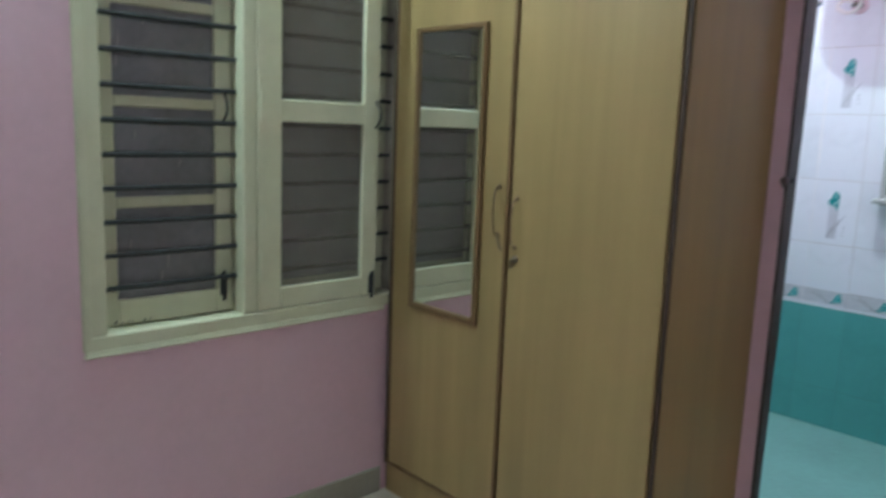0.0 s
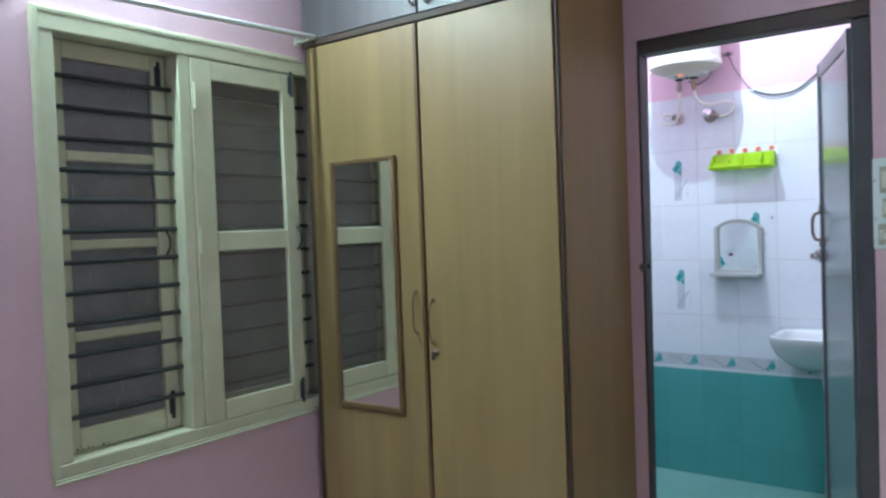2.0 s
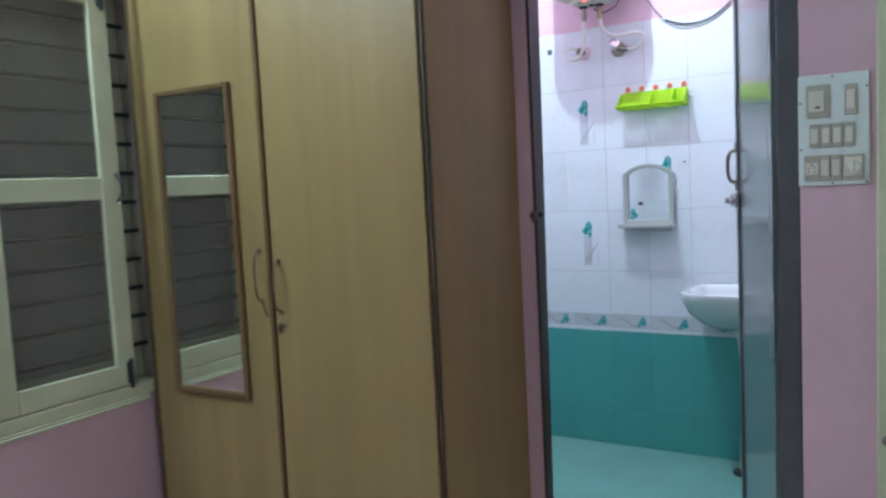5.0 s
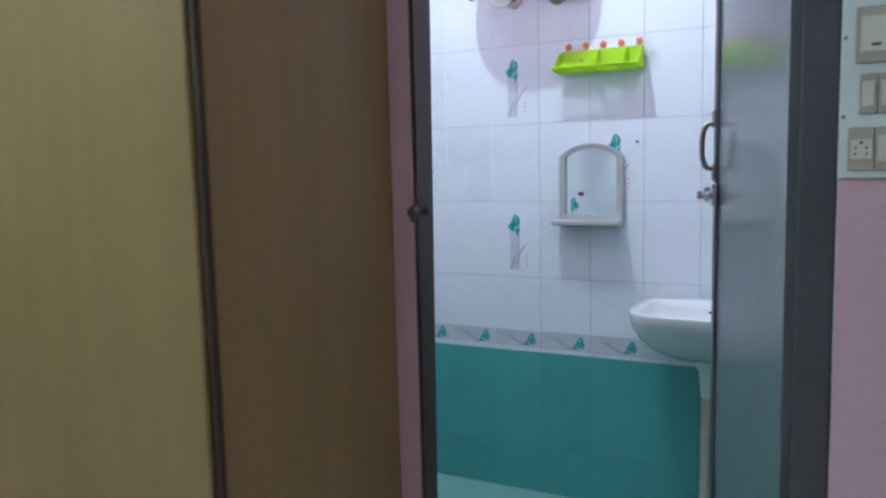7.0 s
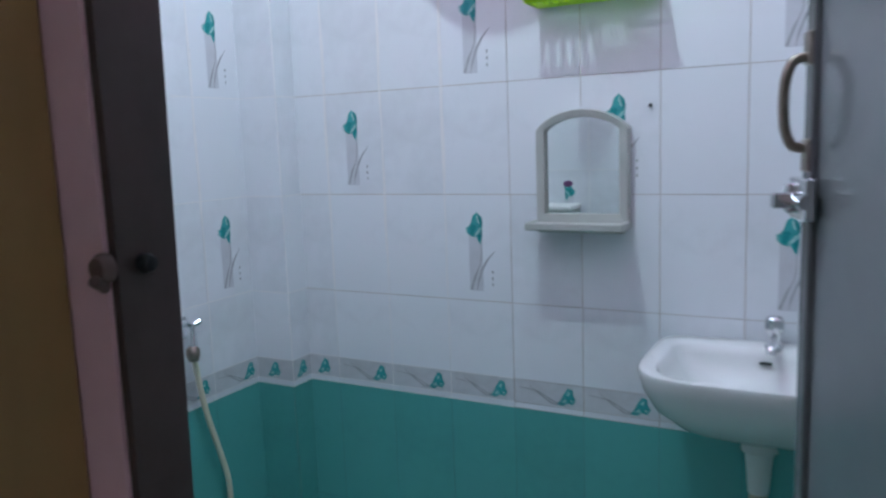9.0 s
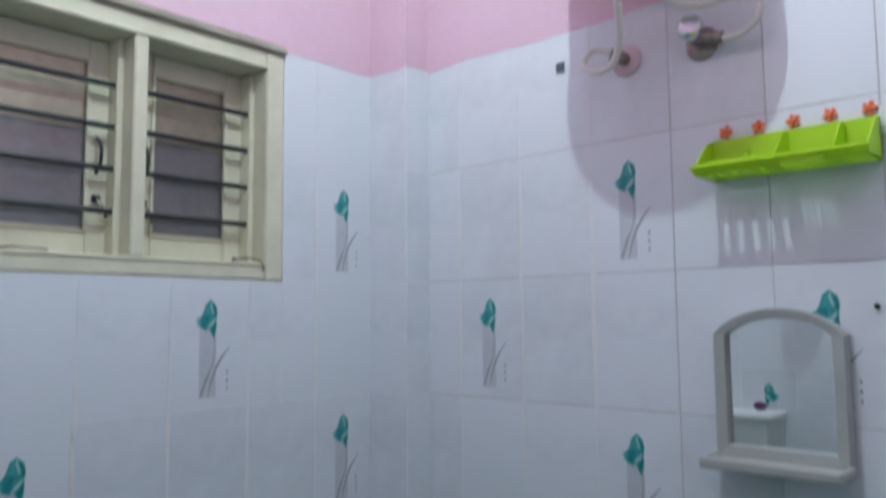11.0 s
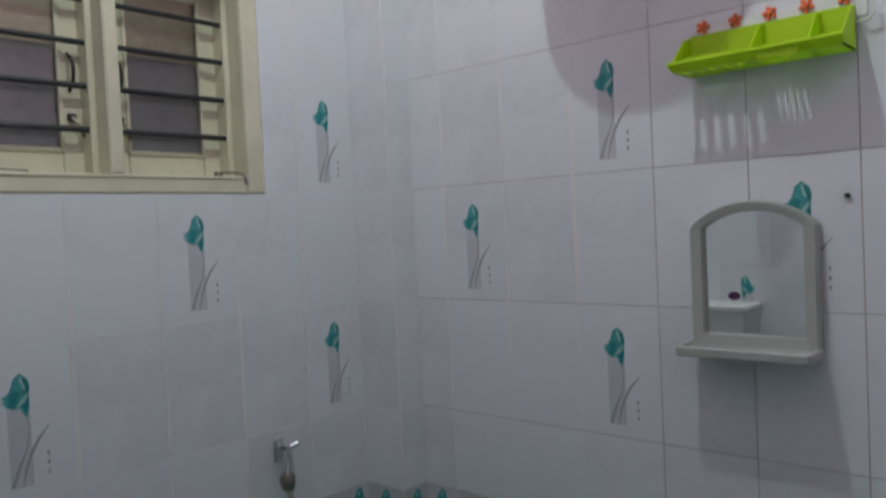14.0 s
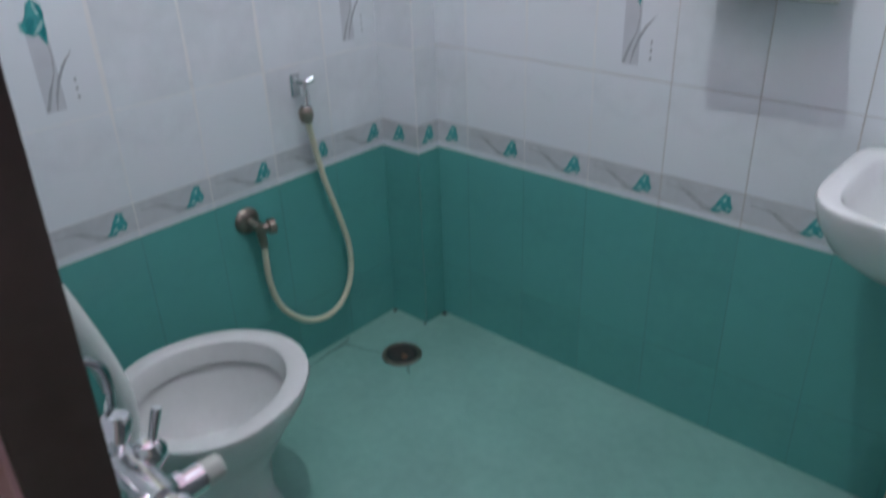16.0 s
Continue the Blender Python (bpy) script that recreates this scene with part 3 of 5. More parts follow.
pull(sash, -0.128, 1.387, 0.114)

# the fluorescent tube high on the same wall, out of view, that lights the bedroom
tube_light = thing("tube_light", (0.10, -1.12, 2.56), "lit white fluorescent tube on the window wall", "lamp")
part("tube", tube([(0.18, -1.72, 2.56), (0.18, -0.52, 2.56)], 0.014, seg=12), glowing("fluorescent_glow", (0.77, 1.0, 0.93), TUBE_STRENGTH), tube_light, smooth=True)
part("batten", blocks(((0.1005, -1.75, 2.53), (0.14, -0.49, 2.59)), bevel=0.004), PLASTIC, tube_light)

# the curtain rod above it
rod = thing("curtain_rod", (0.18, -0.63, 2.16), "white painted curtain rod on the window wall", "curtain rod")
part("rod", tube([(0.18, -1.24, 2.135), (0.18, -0.62, 2.155), (0.18, -0.045, 2.175)], 0.0095, seg=12, steps=4), PLASTIC, rod, smooth=True)
part("finial", lathe([(0, 0), (0.012, 0.002), (0.022, 0.012), (0.024, 0.026), (0.016, 0.04), (0, 0.044)], pose(0.18, -1.235, 2.135, 90, 0, 0)), IVORYDARK, rod, "ivory plastic end knob", smooth=True)
part("bracket", blocks(((0.10, -1.205, 2.11), (0.106, -1.175, 2.16)), ((0.10, -1.196, 2.122), (0.19, -1.184, 2.128)), bevel=0.001), IVORYDARK, rod)
part("bracket", blocks(((0.10, -0.09, 2.15), (0.106, -0.06, 2.20)), ((0.10, -0.081, 2.161), (0.19, -0.069, 2.167)), bevel=0.001), IVORYDARK, rod)

# ---- wardrobe ----
wardrobe = thing("wardrobe", (0.68, 0.2, -0.03), "built-in oak laminate wardrobe with two tall doors", "wardrobe")
part("carcass", blocks(((0.112, -0.028, -0.03), (0.132, 0.450, 2.14)), ((0.132, -0.028, 2.10), (1.236, 0.450, 2.14)), ((0.132, 0.43, 0.05), (1.236, 0.450, 2.10)), ((0.132, -0.02, 0.06), (1.236, 0.43, 0.085))), WOODSIDE, wardrobe)
part("side_panel", blocks(((1.237, -0.040, -0.03), (1.2495, 0.4535, 2.74)), bevel=0.001), WOODSIDE, wardrobe, "brown wood-grain side panel")
part("plinth", blocks(((0.114, -0.040, -0.03), (1.220, -0.022, 0.085)), bevel=0.002), WOOD, wardrobe)
part("plinth_strip", blocks(((0.114, -0.052, 0.085), (1.220, -0.030, 0.098)), bevel=0.002), LIP, wardrobe)
part("edge_post", blocks(((1.2355, -0.0505, -0.03), (1.2485, -0.0405, 2.165)), bevel=0.003), EDGE, wardrobe, "dark brown corner post")
part("filler_strip", blocks(((0.114, -0.050, 0.10), (0.138, -0.030, 2.138)), bevel=0.002), EDGE, wardrobe)
door_l = part("door", blocks(((0.141, -0.056, 0.10), (0.676, -0.034, 2.136)), bevel=0.0025), WOOD, wardrobe, "oak laminate door with a tall mirror")
door_r = part("door", blocks(((0.697, -0.056, 0.10), (1.2325, -0.034, 2.136)), bevel=0.0025), WOOD, wardrobe, "oak laminate door")
part("edge_strip", blocks(((0.678, -0.062, 0.10), (0.692, -0.040, 2.134)), bevel=0.002), LIP, door_l, "brown lipping over the door gap")
part("edge_strip", blocks(((0.141, -0.060, 0.10), (0.150, -0.0565, 2.136)), bevel=0.001), LIP, door_l)
part("mirror", blocks(((0.258, -0.060, 0.742), (0.562, -0.0575, 1.662))), MIRROR, door_l, "tall dressing mirror")
part("mirror_frame", blocks(((0.246, -0.070, 0.724), (0.262, -0.0565, 1.677)), ((0.558, -0.070, 0.724), (0.577, -0.0565, 1.677)), ((0.262, -0.069, 1.660), (0.558, -0.0565, 1.677)),
                            ((0.262, -0.069, 0.724), (0.558, -0.0565, 0.744)), bevel=0.003), LIP, door_l, "brown wooden mirror frame")
for panel, x, z in ((door_l, 0.648, 1.105), (door_r, 0.722, 1.075)):
    hd = part("handle", tube([(x, -0.056, z + 0.075), (x + 0.003, -0.078, z + 0.062), (x + 0.006, -0.088, z + 0.01), (x + 0.006, -0.086, z - 0.04), (x + 0.002, -0.074, z - 0.066), (x, -0.056, z - 0.075)], [0.0045, 0.0036, 0.0030, 0.0030, 0.0036, 0.0045], steps=4), BRASS, panel, "curved metal pull handle", smooth=True)
    for dz in (0.075, -0.075):
        part("backplate", lathe([(0, 0), (0.009, 0.001), (0.007, 0.004), (0, 0.005)], pose(x, -0.056, z + dz, 90, 0, 0)), BRASS, hd)
part("lock", lathe([(0, 0), (0.011, 0.001), (0.011, 0.006), (0.008, 0.008), (0, 0.008)], pose(0.728, -0.056, 0.965, 90, 0, 0)), TARN, door_r, "small round cupboard lock")
part("key", blocks(((0.726, -0.082, 0.940), (0.730, -0.064, 0.968)), bevel=0.001), TARN, door_r)
part("key_ring", tube([(0.650, -0.062, 1.03), (0.664, -0.064, 1.00), (0.672, -0.064, 0.985)], 0.0022, steps=3), TARN, door_l)

loft_cabinet = thing("loft_cabinet", (0.68, 0.2, 2.14), "dark glossy overhead cabinet above the wardrobe", "cabinet")
part("rail", blocks(((0.112, -0.058, 2.1405), (1.2205, -0.028, 2.166)), bevel=0.003), EDGE, loft_cabinet, "dark brown bottom rail")
part("body", blocks(((0.112, -0.027, 2.1405), (1.236, 0.450, 2.74))), EDGE, loft_cabinet)
for x0, x1, hx in ((0.114, 0.697, 0.675), (0.701, 1.2205, 0.735)):
    dr = part("door", blocks(((x0, -0.056, 2.168), (x1, -0.030, 2.735)), bevel=0.003), LOFT, loft_cabinet, "dark walnut gloss door")
    part("handle", tube([(hx, -0.056, 2.33), (hx - 0.006, -0.078, 2.32), (hx - 0.008, -0.085, 2.265), (hx + 0.004, -0.080, 2.225), (hx + 0.012, -0.072, 2.205), (hx + 0.008, -0.056, 2.196)], [0.008, 0.006, 0.005, 0.006, 0.008, 0.007], steps=4), CHROME, dr, "curved chrome handle", smooth=True)

# ---- bathroom door ----
door_1 = thing("door_1", (1.66, 0.5, 0.0), "dark painted door frame with an open grey plastic door", "door", kind="structure")
left_jamb = [(1.296, 0.459), (1.305, 0.459), (1.305, 0.494), (1.296, 0.494)]
frame_dark = part("door_frame", loft([[(x, y, -0.028) for x, y in left_jamb], [(x, y + (0.042 if y > 0.48 else 0), 2.003) for x, y in left_jamb]], blocks(((1.296, 0.459, 2.0035), (2.036, 0.540, 2.053)), bevel=0.004)), FRAMEDARK, door_1, "dark brown painted wooden frame")
part("hinge_post", blocks(((1.981, 0.470, -0.028), (2.036, 0.517, 2.003)), bevel=0.004), FRAMELIT, door_1, "dark painted hinge post, tinted blue-grey for the bathroom light")
OLDIRON = mat("old_painted_iron", (0.13, 0.085, 0.082), 0.5, vary=0.3, scale=40)
part("strike_plate", lathe([(0, 0), (0.0125, 0), (0.0125, 0.005), (0.009, 0.010), (0, 0.011)], pose(1.2975, 0.4545, 1.238, 90, 0, 0), lathe([(0, 0), (0.005, 0), (0.005, 0.016), (0, 0.017)], pose(1.296, 0.4525, 1.222, 60, 0, 20), seg=10), seg=18), OLDIRON, frame_dark, "worn painted metal bolt catch", smooth=True)
part("bolt_stub", lathe([(0, 0), (0.008, 0), (0.0085, 0.006), (0.006, 0.011), (0, 0.012)], pose(1.3045, 0.484, 1.238, 0, 90, 0), seg=14), BLACK, frame_dark, smooth=True)
leaf = thing("door_leaf", (1.978, 0.515, 0.008), "grey glossy plastic bathroom door standing open", "door")
W, T = 0.622, 0.03
part("panel", blocks(((1.978 + 0.03, 0.515 - T / 2, 0.05), (1.978 + W - 0.045, 0.515 + T / 2 - 0.004, 1.93)), bevel=0.001), LEAF, leaf, "smooth grey plastic panel")
part("stile", blocks(((1.978 + W - 0.045, 0.515 - T / 2 - 0.003, 0.008), (1.978 + W - 0.018, 0.515 + T / 2 + 0.003, 1.985)), bevel=0.003), LEAFEDGE, leaf)
part("stile", blocks(((1.978 + W - 0.018, 0.515 - T / 2, 0.008), (1.978 + W, 0.515 + T / 2, 1.985)), bevel=0.003), LEAF, leaf)
part("stile", blocks(((1.978, 0.515 - T / 2 - 0.001, 0.008), (1.978 + 0.03, 0.515 + T / 2 + 0.001, 1.985)), bevel=0.001), LEAF, leaf)
part("rail", blocks(((1.978 + 0.03, 0.515 - T / 2 - 0.002, 0.008), (1.978 + W - 0.045, 0.515 + T / 2, 0.05)), bevel=0.002), SKIRT, leaf)
part("rail", blocks(((1.978 + 0.03, 0.515 - T / 2 - 0.002, 1.93), (1.978 + W - 0.045, 0.515 + T / 2, 1.985)), bevel=0.002), LEAFEDGE, leaf)
hx, hy = 1.978 + W - 0.03, 0.515 + T / 2 + 0.003
part("handle", tube([(hx, hy, 1.412), (hx, hy + 0.018, 1.408), (hx, hy + 0.027, 1.388), (hx, hy + 0.029, 1.358), (hx, hy + 0.027, 1.328), (hx, hy + 0.018, 1.308), (hx, hy, 1.304)], 0.0062, steps=4), TARN, leaf, "tarnished bow handle", smooth=True)
for z in (1.402, 1.276):
    part("handle_plate", blocks(((hx - 0.012, hy + 0.005, z), (hx + 0.012, hy - 0.001, z + 0.04)), bevel=0.002), TARN, leaf)
part("latch", tube([(hx - 0.05, hy + 0.014, 1.243), (hx + 0.035, hy + 0.014, 1.243)], 0.009, blocks(((hx - 0.04, hy + 0.014, 1.219), (hx + 0.024, hy + 0.001, 1.270)), ((hx - 0.006, hy + 0.040, 1.233), (hx + 0.008, hy + 0.012, 1.252)), ((hx + 0.004, hy + 0.022, 1.226), (hx + 0.018, hy + 0.014, 1.262)), bevel=0.002)), CHROME, leaf, "steel sliding latch")
for z in (0.28, 1.62):
    part("hinge", tube([(1.972, 0.508, z), (1.972, 0.508, z + 0.1)], 0.007), TARN, leaf)
leaf.rotation_euler = (0, 0, radians(108.3))

# ---- the other bedroom door ----
door_2 = thing("door_2", (2.6, 0.455, -0.03), "cream painted closed bedroom door in its frame", "door", kind="structure")
part("door_frame", blocks(((2.207, 0.405, -0.03), (2.252, 0.4545, 2.06)), ((2.252, 0.406, 2.01), (3.10, 0.4545, 2.06)), ((3.06, 0.405, -0.03), (3.10, 0.4545, 2.01)), bevel=0.004), CREAM, door_2)
part("panel", blocks(((2.255, 0.418, -0.02), (3.058, 0.4545, 2.005)), bevel=0.003), mat("olive_cream_paint", (0.42, 0.42, 0.24), 0.4, vary=0.08, scale=6, bump=0.1), door_2)
part("bolt_catch", lathe([(0, 0), (0.012, 0), (0.012, 0.012), (0.008, 0.02), (0, 0.02)], pose(2.228, 0.405, 0.675, 90, 0, 0)), TARN, door_2, "round metal bolt catch", smooth=True)

# ---- switch board ----
board = thing("switch_board", (2.112, 0.455, 1.43), "pale blue switch plate with beige switches and sockets", "switch board")
part("plate", blocks(((2.035, 0.447, 1.294), (2.192, 0.4545, 1.567)), bevel=0.002), BOARD, board)


def switch(x0, x1, z0, z1, thumb=True):
    sw = part("switch", blocks(((x0, 0.441, z0), (x1, 0.4475, z1)), bevel=0.0015), SWITCH, board)
    if thumb:
        cx, w, h = (x0 + x1) / 2 - (x1 - x0) * 0.06, (x1 - x0) * 0.32, (z1 - z0) * 0.31
        cz = (z0 + z1) / 2
        part("rocker", loft([[(cx - w, 0.4415, cz - h), (cx + w, 0.4415, cz - h), (cx + w, 0.4415, cz + h), (cx - w, 0.4415, cz + h)],
                             [(cx - w, 0.4390, cz - h), (cx + w, 0.4390, cz - h), (cx + w, 0.4345, cz + h), (cx - w, 0.4345, cz + h)]]), SWITCHTOP, sw)
    return sw


def socket(x0, x1, z0, z1):
    so = part("socket", blocks(((x0, 0.441, z0), (x1, 0.4475, z1)), bevel=0.0015), SWITCH, board)
    cx, cz = (x0 + x1) / 2, (z0 + z1) / 2
    w = (x1 - x0) * 0.40
    part("face", blocks(((cx - w, 0.4395, cz - w * 1.05), (cx + w, 0.4412, cz + w)), bevel=0.0005), SWITCHTOP, so)
    for dx, dz, r in ((0, 0.62, 0.17), (-0.5, 0.1, 0.13), (0.5, 0.1, 0.13), (-0.55, -0.55, 0.13), (0.55, -0.55, 0.13)):
        part("pin_hole", lathe([(0, 0), (w * r, 0), (w * r, 0.0006), (0, 0.0006)], pose(cx + dx * w, 0.4396, cz + dz * w, 90, 0, 0), seg=10), BLACK, so)


big = switch(2.054, 2.106, 1.462, 1.542)
part("indicator", blocks(((2.074, 0.4372, 1.485), (2.086, 0.4382, 1.489)), bevel=0.0003), mat("dark_red_lens", (0.10, 0.015, 0.02), 0.3), big)
switch(2.139, 2.167, 1.465, 1.537)
for i in range(4):
    switch(2.061 + i * 0.0252, 2.0855 + i * 0.0252, 1.388, 1.446)
socket(2.048, 2.083, 1.306, 1.369)
switch(2.084, 2.108, 1.306, 1.369)
switch(2.109, 2.133, 1.306, 1.369)
regulator = part("regulator", blocks(((2.134, 0.441, 1.306), (2.180, 0.4475, 1.369)), bevel=0.0015), SWITCH, board, "fan regulator with a round knob")
part("face", blocks(((2.138, 0.4395, 1.316), (2.176, 0.4412, 1.362)), bevel=0.0008), SWITCHTOP, regulator)
part("knob", lathe([(0, 0), (0.0155, 0), (0.0150, 0.008), (0.0120, 0.011), (0, 0.0112)], pose(2.159, 0.4396, 1.338, 90, 0, 0), seg=24), SWITCHTOP, regulator, smooth=True)
part("grip", blocks(((2.1575, 0.4255, 1.326), (2.1605, 0.4290, 1.350)), bevel=0.0008), SWITCH, regulator)
for x, z in ((2.041, 1.50), (2.186, 1.53), (2.112, 1.560), (2.041, 1.385), (2.186, 1.30), (2.112, 1.300)):
    part("screw", lathe([(0, 0), (0.003, 0), (0.002, 0.001), (0, 0.001)], pose(x, 0.447, z, 90, 0, 0), seg=8), TARN, board)

# ---- ventilator window of the bathroom ----
window_2 = thing("window_2", (0.15, 1.18, 1.475), "ivory painted bathroom window with iron bars and two shutters", "window", kind="structure")
part("window_frame", blocks(((0.03, 0.803, 1.478), (0.158, 0.858, 2.054)), ((0.03, 1.174, 1.52), (0.157, 1.206, 2.006)), ((0.03, 1.512, 1.478), (0.158, 1.564, 2.054)),
                            ((0.03, 0.858, 2.006), (0.157, 1.512, 2.054)), ((0.03, 0.858, 1.478), (0.157, 1.512, 1.52)), bevel=0.004), IVORYPAINT, window_2)
part("rebate", blocks(((0.045, 0.858, 1.52), (0.105, 0.872, 2.006)), ((0.045, 1.160, 1.52), (0.105, 1.174, 2.006)), ((0.045, 1.206, 1.52), (0.105, 1.218, 2.006)), ((0.045, 1.498, 1.52), (0.105, 1.512, 2.006)), bevel=0.002), IVORYPAINT, window_2)
part("frame_bead", ring(0.154, 0.1615, 0.850, 1.520, 1.512, 2.014, 0.007, 0.002), IVORYPAINT, window_2)
part("head_moulding", blocks(((0.150, 0.795, 2.0545), (0.172, 1.566, 2.062)), ((0.150, 0.795, 2.062), (0.166, 1.566, 2.070)), ((0.150, 0.795, 2.070), (0.161, 1.566, 2.077)), bevel=0.002), RUST, window_2, "weathered bare wooden moulding")
for i in range(4):
    z = 1.900 - i * 0.0935
    for y0, y1 in ((0.855, 1.176), (1.204, 1.514)):
        part("bar", tube([(0.092, y0, z), (0.092, y1, z)], 0.0068, seg=8), BLACK, window_2)
for y0, y1, hy2 in ((0.860, 1.172, 1.137), (1.208, 1.510, 1.243)):
    sh = part("shutter", ring(0.034, 0.062, y0, y1, 1.522, 2.004, 0.055), IVORYPAINT, window_2)
    part("bead", ring(0.058, 0.068, y0 + 0.052, y1 - 0.052, 1.574, 1.958, 0.008, 0.001), IVORYPAINT, sh)
    part("pane", blocks(((0.052, y0 + 0.052, 1.573), (0.056, y1 - 0.052, 1.80))), BATHPANE, sh, "dark patterned window glass")
    # upper part of the glass: the room's beige reflection is put into its colour
    part("pane", blocks(((0.052, y0 + 0.052, 1.801), (0.056, y1 - 0.052, 1.959))), PANETOP, sh, "patterned window glass, tinted brownish for the room's reflection")
    pull(sh, hy2, 1.745, 0.062, h=0.04)
    part("catch", blocks(((0.062, hy2 - 0.009, 1.640), (0.072, hy2 + 0.009, 1.656)), bevel=0.002), BLACK, sh, "small black square catch")
    part("catch_strap", tube([(0.070, hy2, 1.646), (0.076, hy2 + 0.010, 1.632), (0.074, hy2 + 0.018, 1.615), (0.070, hy2 + 0.022, 1.606)], [0.0028, 0.0028, 0.003, 0.005], steps=3), TARN, sh, "bent metal strap")
part("stay", tube([(0.085, 1.47, 1.527), (0.12, 1.475, 1.532), (0.155, 1.50, 1.525), (0.165, 1.505, 1.50)], 0.003, lathe([(0, 0), (0.011, 0), (0.009, 0.012), (0, 0.014)], pose(0.10, 1.468, 1.522)), steps=3), TARN, window_2, "small bent iron stay")
part("stay", tube([(0.10, 0.93, 1.525), (0.12, 0.97, 1.53), (0.125, 1.02, 1.526)], 0.003, steps=3), TARN, window_2)

# ---- things on the bathroom walls ----
cap = thing("vent_cap", (0.152, 1.164, 2.308), "round white plastic blanking cap on the pink wall", "wall cap")
part("flange", lathe([(0, 0), (0.040, 0), (0.040, 0.002), (0.0, 0.003)], pose(0.152, 1.164, 2.308, 0, 90, 0)), PINK, cap, smooth=True)
part("cap", lathe([(0, 0), (0.027, 0), (0.026, 0.022), (0.022, 0.027), (0, 0.028)], pose(0.1545, 1.164, 2.308, 0, 90, 0)), PLASTIC, cap, smooth=True)
part("screw", lathe([(0, 0), (0.0035, 0), (0.003, 0.002), (0, 0.002)], pose(0.1820, 1.164, 2.308, 0, 90, 0), seg=8), TARN, cap)

# water heater
gx, gy, gr = 1.034, 1.742, 0.177
geyser = thing("water_heater", (gx, 1.95, 2.40), "ivory enamelled electric water heater hung on the wall", "water heater")
part("tank", lathe([(0, 2.195), (gr - 0.006, 2.195), (gr - 0.003, 2.202), (gr - 0.003, 2.60), (gr - 0.006, 2.612), (0, 2.612)], pose(gx, gy, 0), seg=48), IVORY, geyser, smooth=True)
part("bottom_rim", lathe([(gr - 0.006, 2.184), (gr - 0.003, 2.1815), (gr + 0.0015, 2.182), (gr + 0.003, 2.185), (gr + 0.003, 2.211), (gr + 0.001, 2.215), (gr - 0.008, 2.216)], pose(gx, gy, 0), seg=48), IVORY, geyser, "ivory enamelled bottom rim", smooth=True)
part("bottom_cap", lathe([(0, 2.152), (0.10, 2.155), (0.145, 2.166), (gr - 0.006, 2.1835), (gr - 0.005, 2.192), (0, 2.193)], pose(gx, gy, 0), seg=48), IVORYBASE, geyser, "ivory plastic bottom cap, darkened for its unlit underside", smooth=True)
part("top_cap", lathe([(gr - 0.008, 2.580), (gr + 0.001, 2.581), (gr + 0.003, 2.586), (gr + 0.002, 2.610), (0.16, 2.628), (0.10, 2.64), (0, 2.643)], pose(gx, gy, 0), seg=48), IVORY, geyser, "ivory plastic top cap", smooth=True)
boss = part("control_boss", lathe([(0, 2.138), (0.075, 2.139), (0.086, 2.143), (0.092, 2.158), (0, 2.159)], Matrix.Translation((gx + 0.006, gy + 0.012, 0)) @ Matrix.Diagonal((1.14, 0.86, 1, 1)), seg=36), IVORYDARK, geyser, smooth=True)
part("indicator", lathe([(0, 0), (0.007, 0), (0.006, -0.003), (0, -0.005)], pose(1.028, 1.683, 2.1385), seg=14), RED_GLOW, boss, "glowing red indicator lamp", smooth=True)
part("indicator", lathe([(0, 0), (0.008, 0), (0.007, -0.003), (0, -0.004)], pose(1.002, 1.690, 2.1385), seg=14), mat("green_lens", (0.2, 0.35, 0.08), 0.3), boss, "unlit green indicator lamp", smooth=True)
part("dial_print", plate([(0.995, 1.722), (1.03, 1.708), (1.068, 1.712), (1.058, 1.738), (1.02, 1.744)], pose(0, 0, 2.1375), 0.001), GREYPLASTIC, boss)
for p in ([(1.052, 1.690), (1.068, 1.692), (1.060, 1.703)], [(0.982, 1.716), (0.996, 1.720), (0.986, 1.728)]):
    part("dial_mark", plate(p, pose(0, 0, 2.1368), 0.0008), GREYINK, boss, "small dark printed triangle")
part("thermostat_knob", lathe([(0, 2.140), (0.013, 2.140), (0.012, 2.131), (0, 2.130)], pose(1.030, 1.768, 0), seg=16), BLACK, boss, smooth=True)
for x in (0.985, 1.062):
    part("pipe_collar", lathe([(0, 2.140), (0.020, 2.140), (0.020, 2.130), (0.012, 2.128), (0, 2.128)], pose(x, 1.785, 0), seg=18), BLACK, boss, smooth=True)
for a in (200, 250, 300, 345):
    part("screw", lathe([(0, 0), (0.004, 0), (0.003, 0.002), (0, 0.002)], pose(gx + (gr + 0.003) * math.cos(radians(a)), gy + (gr + 0.003) * math.sin(radians(a)), 2.200, 0, 90, a), seg=8), TARN, geyser)


def wrap(a0, a1, z0, z1, r, lean=0.0):
    """A label that follows the heater's curve."""
    n = 8
    bm = bmesh.new()
    rows = []
    for i in range(n + 1):
        a = radians(a0 + (a1 - a0) * i / n)
        s = 2 * i / n - 1
        rows.append([bm.verts.new((gx + r * math.cos(a), gy + r * math.sin(a), z + lean * s)) for z in (z0(s), z1(s))])
    for p, q in zip(rows, rows[1:]):
        bm.faces.new((p[0], q[0], q[1], p[1]))
    return bm


